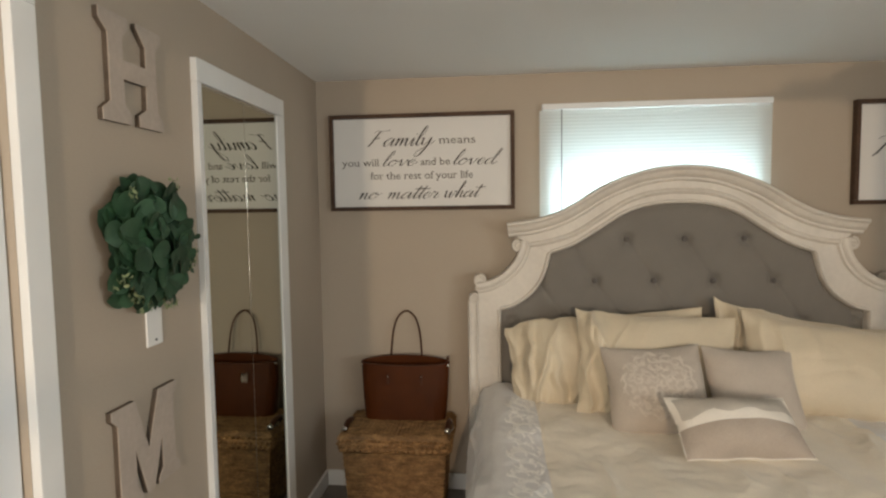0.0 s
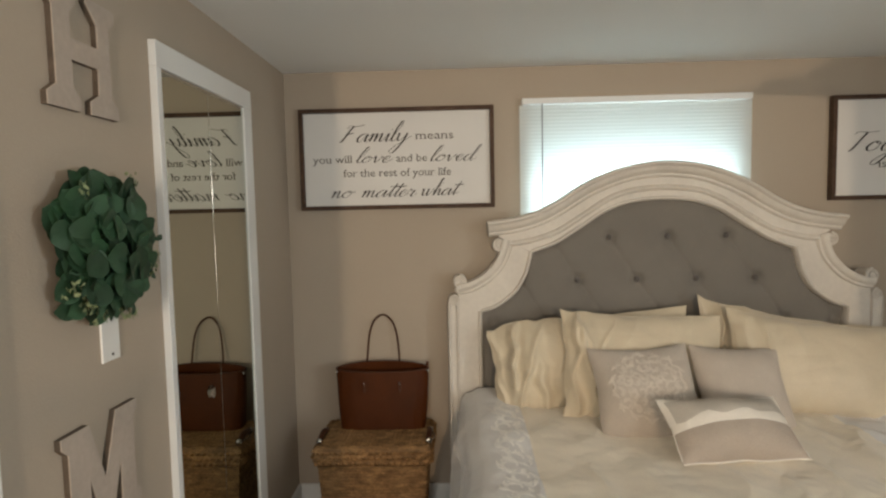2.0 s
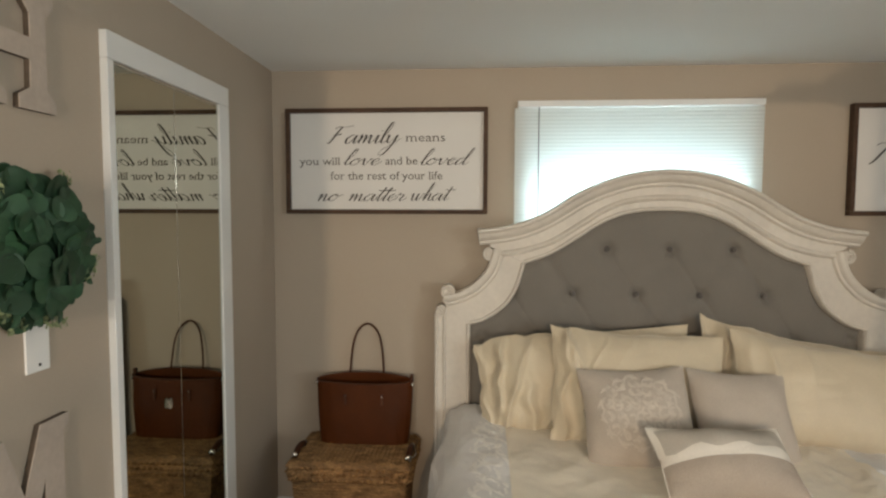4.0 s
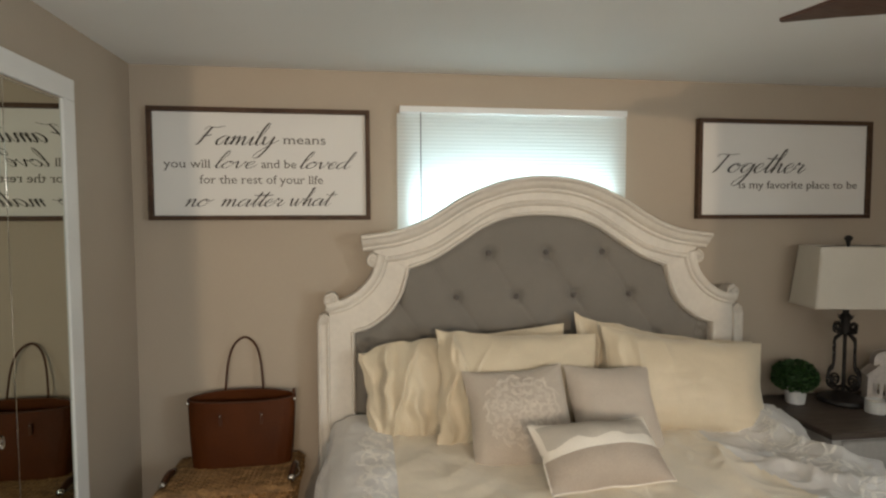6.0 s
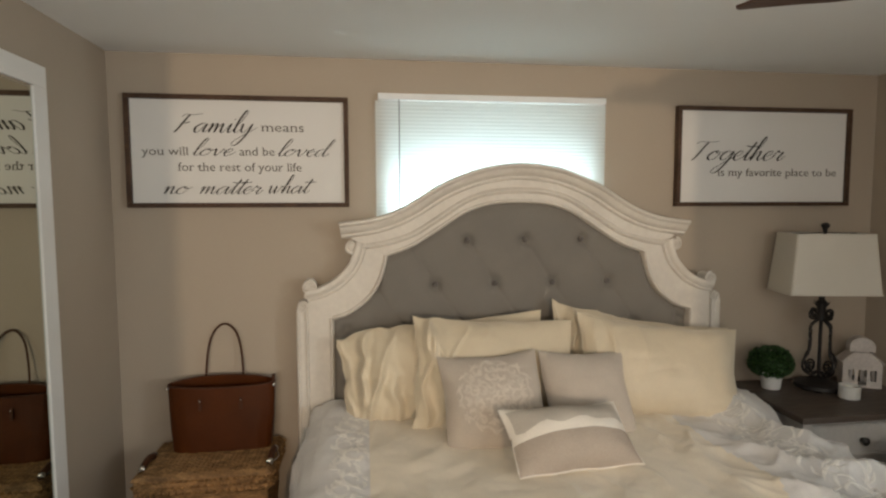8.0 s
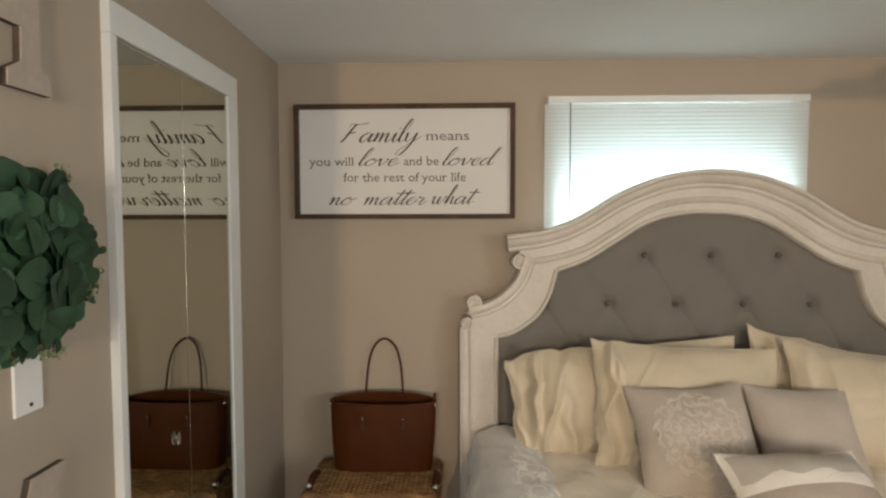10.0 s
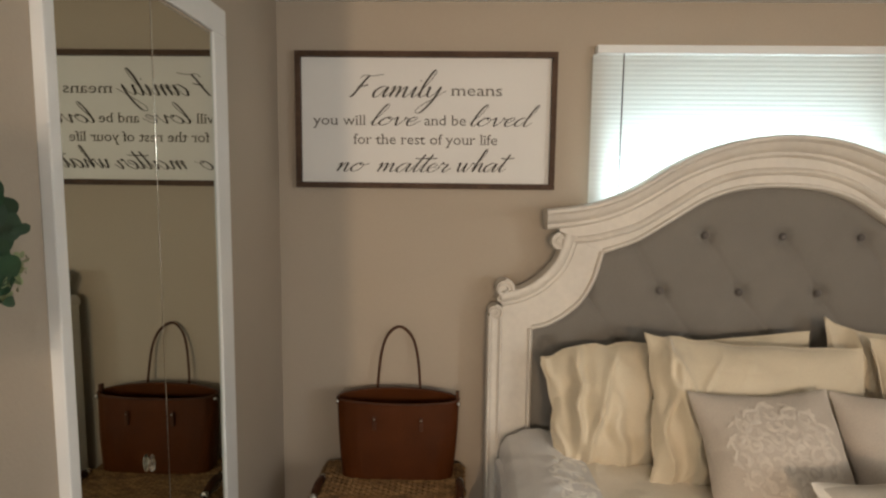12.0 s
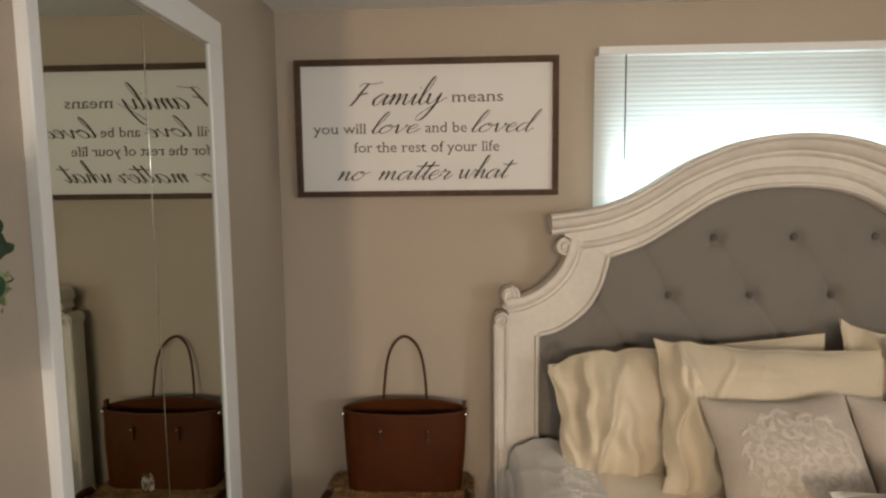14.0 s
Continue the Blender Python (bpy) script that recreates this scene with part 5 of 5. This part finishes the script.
def lantern():
    x, y = 2.815, 2.835
    t = thing("house_lantern", x, y, NZ, "small whitewashed wooden house lantern with cut-out windows", "decorative lantern")
    w, z0, z1 = 0.088, NZ + 0.001, NZ + 0.132

    def facade(yy):
        bm = bmesh.new()
        cells = [(-1, -0.72, 0, 1), (-0.40, -0.22, 0, 1), (0.22, 0.40, 0, 1), (0.72, 1, 0, 1), (-0.72, -0.40, 0, 0.28), (-0.72, -0.40, 0.72, 1), (0.40, 0.72, 0, 0.28), (0.40, 0.72, 0.72, 1), (-0.22, 0.22, 0.72, 1), (-0.22, 0.22, 0, 0.06)]
        for a, b, c, d in cells:
            box(bm, x + a * w, x + b * w, yy, yy + 0.006, z0 + c * (z1 - z0), z0 + d * (z1 - z0))
        for a in (-0.56, 0.56):
            box(bm, x + a * w - 0.002, x + a * w + 0.002, yy + 0.001, yy + 0.005, z0 + 0.28 * 0.149, z0 + 0.72 * 0.149)
        prism(bm, [(x - w, z1 + 0.0003), (x + w, z1 + 0.0003), (x + 0.45 * w, z1 + 0.055), (x - 0.45 * w, z1 + 0.055)], yy, yy + 0.006, "y")
        return bm
    part("facade", facade(y - 0.045), M_WOODP, t, "front with two windows and a door")
    part("facade", facade(y + 0.039), M_WOODP, t)
    for s in (-1, 1):
        a, b = sorted((x + s * w, x + s * (w - 0.006)))
        boxpart("side_panel", a, b, y - 0.0385, y + 0.0385, z0, z1, M_WOODP, t)
    for s in (-1, 1):
        bm = bmesh.new()
        poly = [(x + s * (w + 0.008), z1 - 0.004), (x + s * (0.45 * w), z1 + 0.060), (x + s * 0.43 * w, z1 + 0.064), (x + s * (w + 0.010), z1 + 0.003)]
        prism(bm, poly, y - 0.050, y + 0.050, "y")
        part("roof_slope", bm, M_WOODP, t, "sloped whitewashed roof")
    bm = bmesh.new()
    zc = z1 + 0.0565
    arch = [(x - 0.058, zc), (x + 0.058, zc), (x + 0.058, zc + 0.028)] + [(x + 0.058 * math.cos(a), zc + 0.028 + 0.050 * math.sin(a)) for a in np.linspace(0.15, math.pi - 0.15, 12)] + [(x - 0.058, zc + 0.028)]
    prism(bm, arch, y - 0.03, y + 0.03, "y")
    part("cupola", bm, M_WOODP, t, "small arched top")
    t_floor = boxpart("floor_panel", x - w + 0.007, x + w - 0.007, y - 0.0385, y + 0.0385, z0, z0 + 0.005, M_WOODP, t)
    t.matrix_world = pose(x - 0.02, y - 0.03, NZ, 0, 0, -28)


lantern()


def jar():
    x, y = 2.568, 2.63
    t = thing("glass_candle_jar", x, y, NZ, "small frosted glass candle jar with pale wax", "candle")
    bm = bmesh.new()
    lathe(bm, [(0.042, NZ + 0.001), (0.047, NZ + 0.006), (0.048, NZ + 0.066), (0.046, NZ + 0.068), (0.043, NZ + 0.064), (0.042, NZ + 0.010), (0.004, NZ + 0.008)], x, y, 32)
    part("glass", bm, M_FROST, t, "frosted glass cup", True).visible_shadow = False
    bm = bmesh.new()
    lathe(bm, [(0.0405, NZ + 0.011), (0.0412, NZ + 0.054), (0.01, NZ + 0.052)], x, y, 24)
    part("wax", bm, M_WAX, t, "pale wax", True)


jar()


def bin_():
    x, y, h = 2.70, 2.16, 0.515
    t = thing("storage_bin", x, y, 0, "grey-beige fabric storage bin with a bright metal handle", "storage bin")
    bm = bmesh.new()
    prev = None
    rings = [(0.78, 0.0, 0), (0.9, 0.25, 0), (1.0, h, 0), (0.965, h + 0.002, 0), (0.95, h - 0.05, 0), (0.76, 0.02, 0)]
    for k, z, _ in rings:
        cur = []
        for i in range(48):
            a = 2 * math.pi * i / 48
            ca, sa = math.cos(a), math.sin(a)
            r = 1 + 0.02 * nz(ca * 2, sa * 2, z, 3)
            cur.append(bm.verts.new((x + 0.235 * k * r * abs(ca) ** 0.4 * (1 if ca > 0 else -1), y + 0.16 * k * r * abs(sa) ** 0.4 * (1 if sa > 0 else -1), z)))
        if prev:
            for i in range(48):
                bm.faces.new((prev[i], prev[(i + 1) % 48], cur[(i + 1) % 48], cur[i]))
        else:
            bm.faces.new(cur[::-1])
        prev = cur
    bm.faces.new(prev)
    part("body", bm, M_BIN, t, "grey-beige canvas body", True)
    bm = bmesh.new()
    tube(bm, [(x - 0.10 + 0.028 * math.cos(a), y - 0.166, h - 0.075 + 0.036 * math.sin(a)) for a in np.linspace(math.pi, 0, 14)], 0.0045, 8, up=Vector((0, 1, 0)))
    part("handle", bm, M_METAL, t, "arched bright metal handle", True)


bin_()


# ceiling fan
def fan():
    hx, hy, z = 1.40, 0.93, 2.07
    t = thing("ceiling_fan", hx, hy, ZC, "walnut-bladed ceiling fan at rest", "ceiling fan")
    bm = bmesh.new()
    lathe(bm, [(0.07, ZC - 0.001), (0.07, ZC - 0.03), (0.02, ZC - 0.06), (0.015, z + 0.09), (0.05, z + 0.08), (0.11, z + 0.05), (0.115, z - 0.02), (0.07, z - 0.05), (0.01, z - 0.055)], hx, hy, 32)
    part("motor", bm, M_IRON, t, "dark bronze motor housing", True)
    a0 = math.atan2(1.485 - hy, 1.070 - hx)
    for k in range(3):
        a = a0 + k * 2 * math.pi / 3
        L = math.hypot(1.485 - hy, 1.070 - hx)
        bm = bmesh.new()
        up = spline([(0.10, 0.03), (0.25, 0.055), (0.45, 0.035), (L - 0.02, -0.008), (L, -0.012)], 30)
        dn = spline([(0.10, -0.04), (0.25, -0.105), (0.42, -0.13), (0.55, -0.075), (L, -0.026)], 30)
        rows = []
        for (u, v), (p, q) in zip(up, dn):
            tw = 0.18 * (1 - u / L) + 0.05
            rows.append([bm.verts.new((u, v, v * tw + 0.004)), bm.verts.new((p, q, q * tw + 0.004)), bm.verts.new((p, q, q * tw - 0.004)), bm.verts.new((u, v, v * tw - 0.004))])
        for r, s in zip(rows, rows[1:]):
            for i in range(4):
                bm.faces.new((r[i], r[(i + 1) % 4], s[(i + 1) % 4], s[i]))
        bm.faces.new(rows[0])
        bm.faces.new(rows[-1][::-1])
        bm.transform(pose(hx, hy, z) @ Matrix.Rotation(a, 4, "Z"))
        part("blade", bm, M_FAN, t, "curved walnut blade", True)


fan()
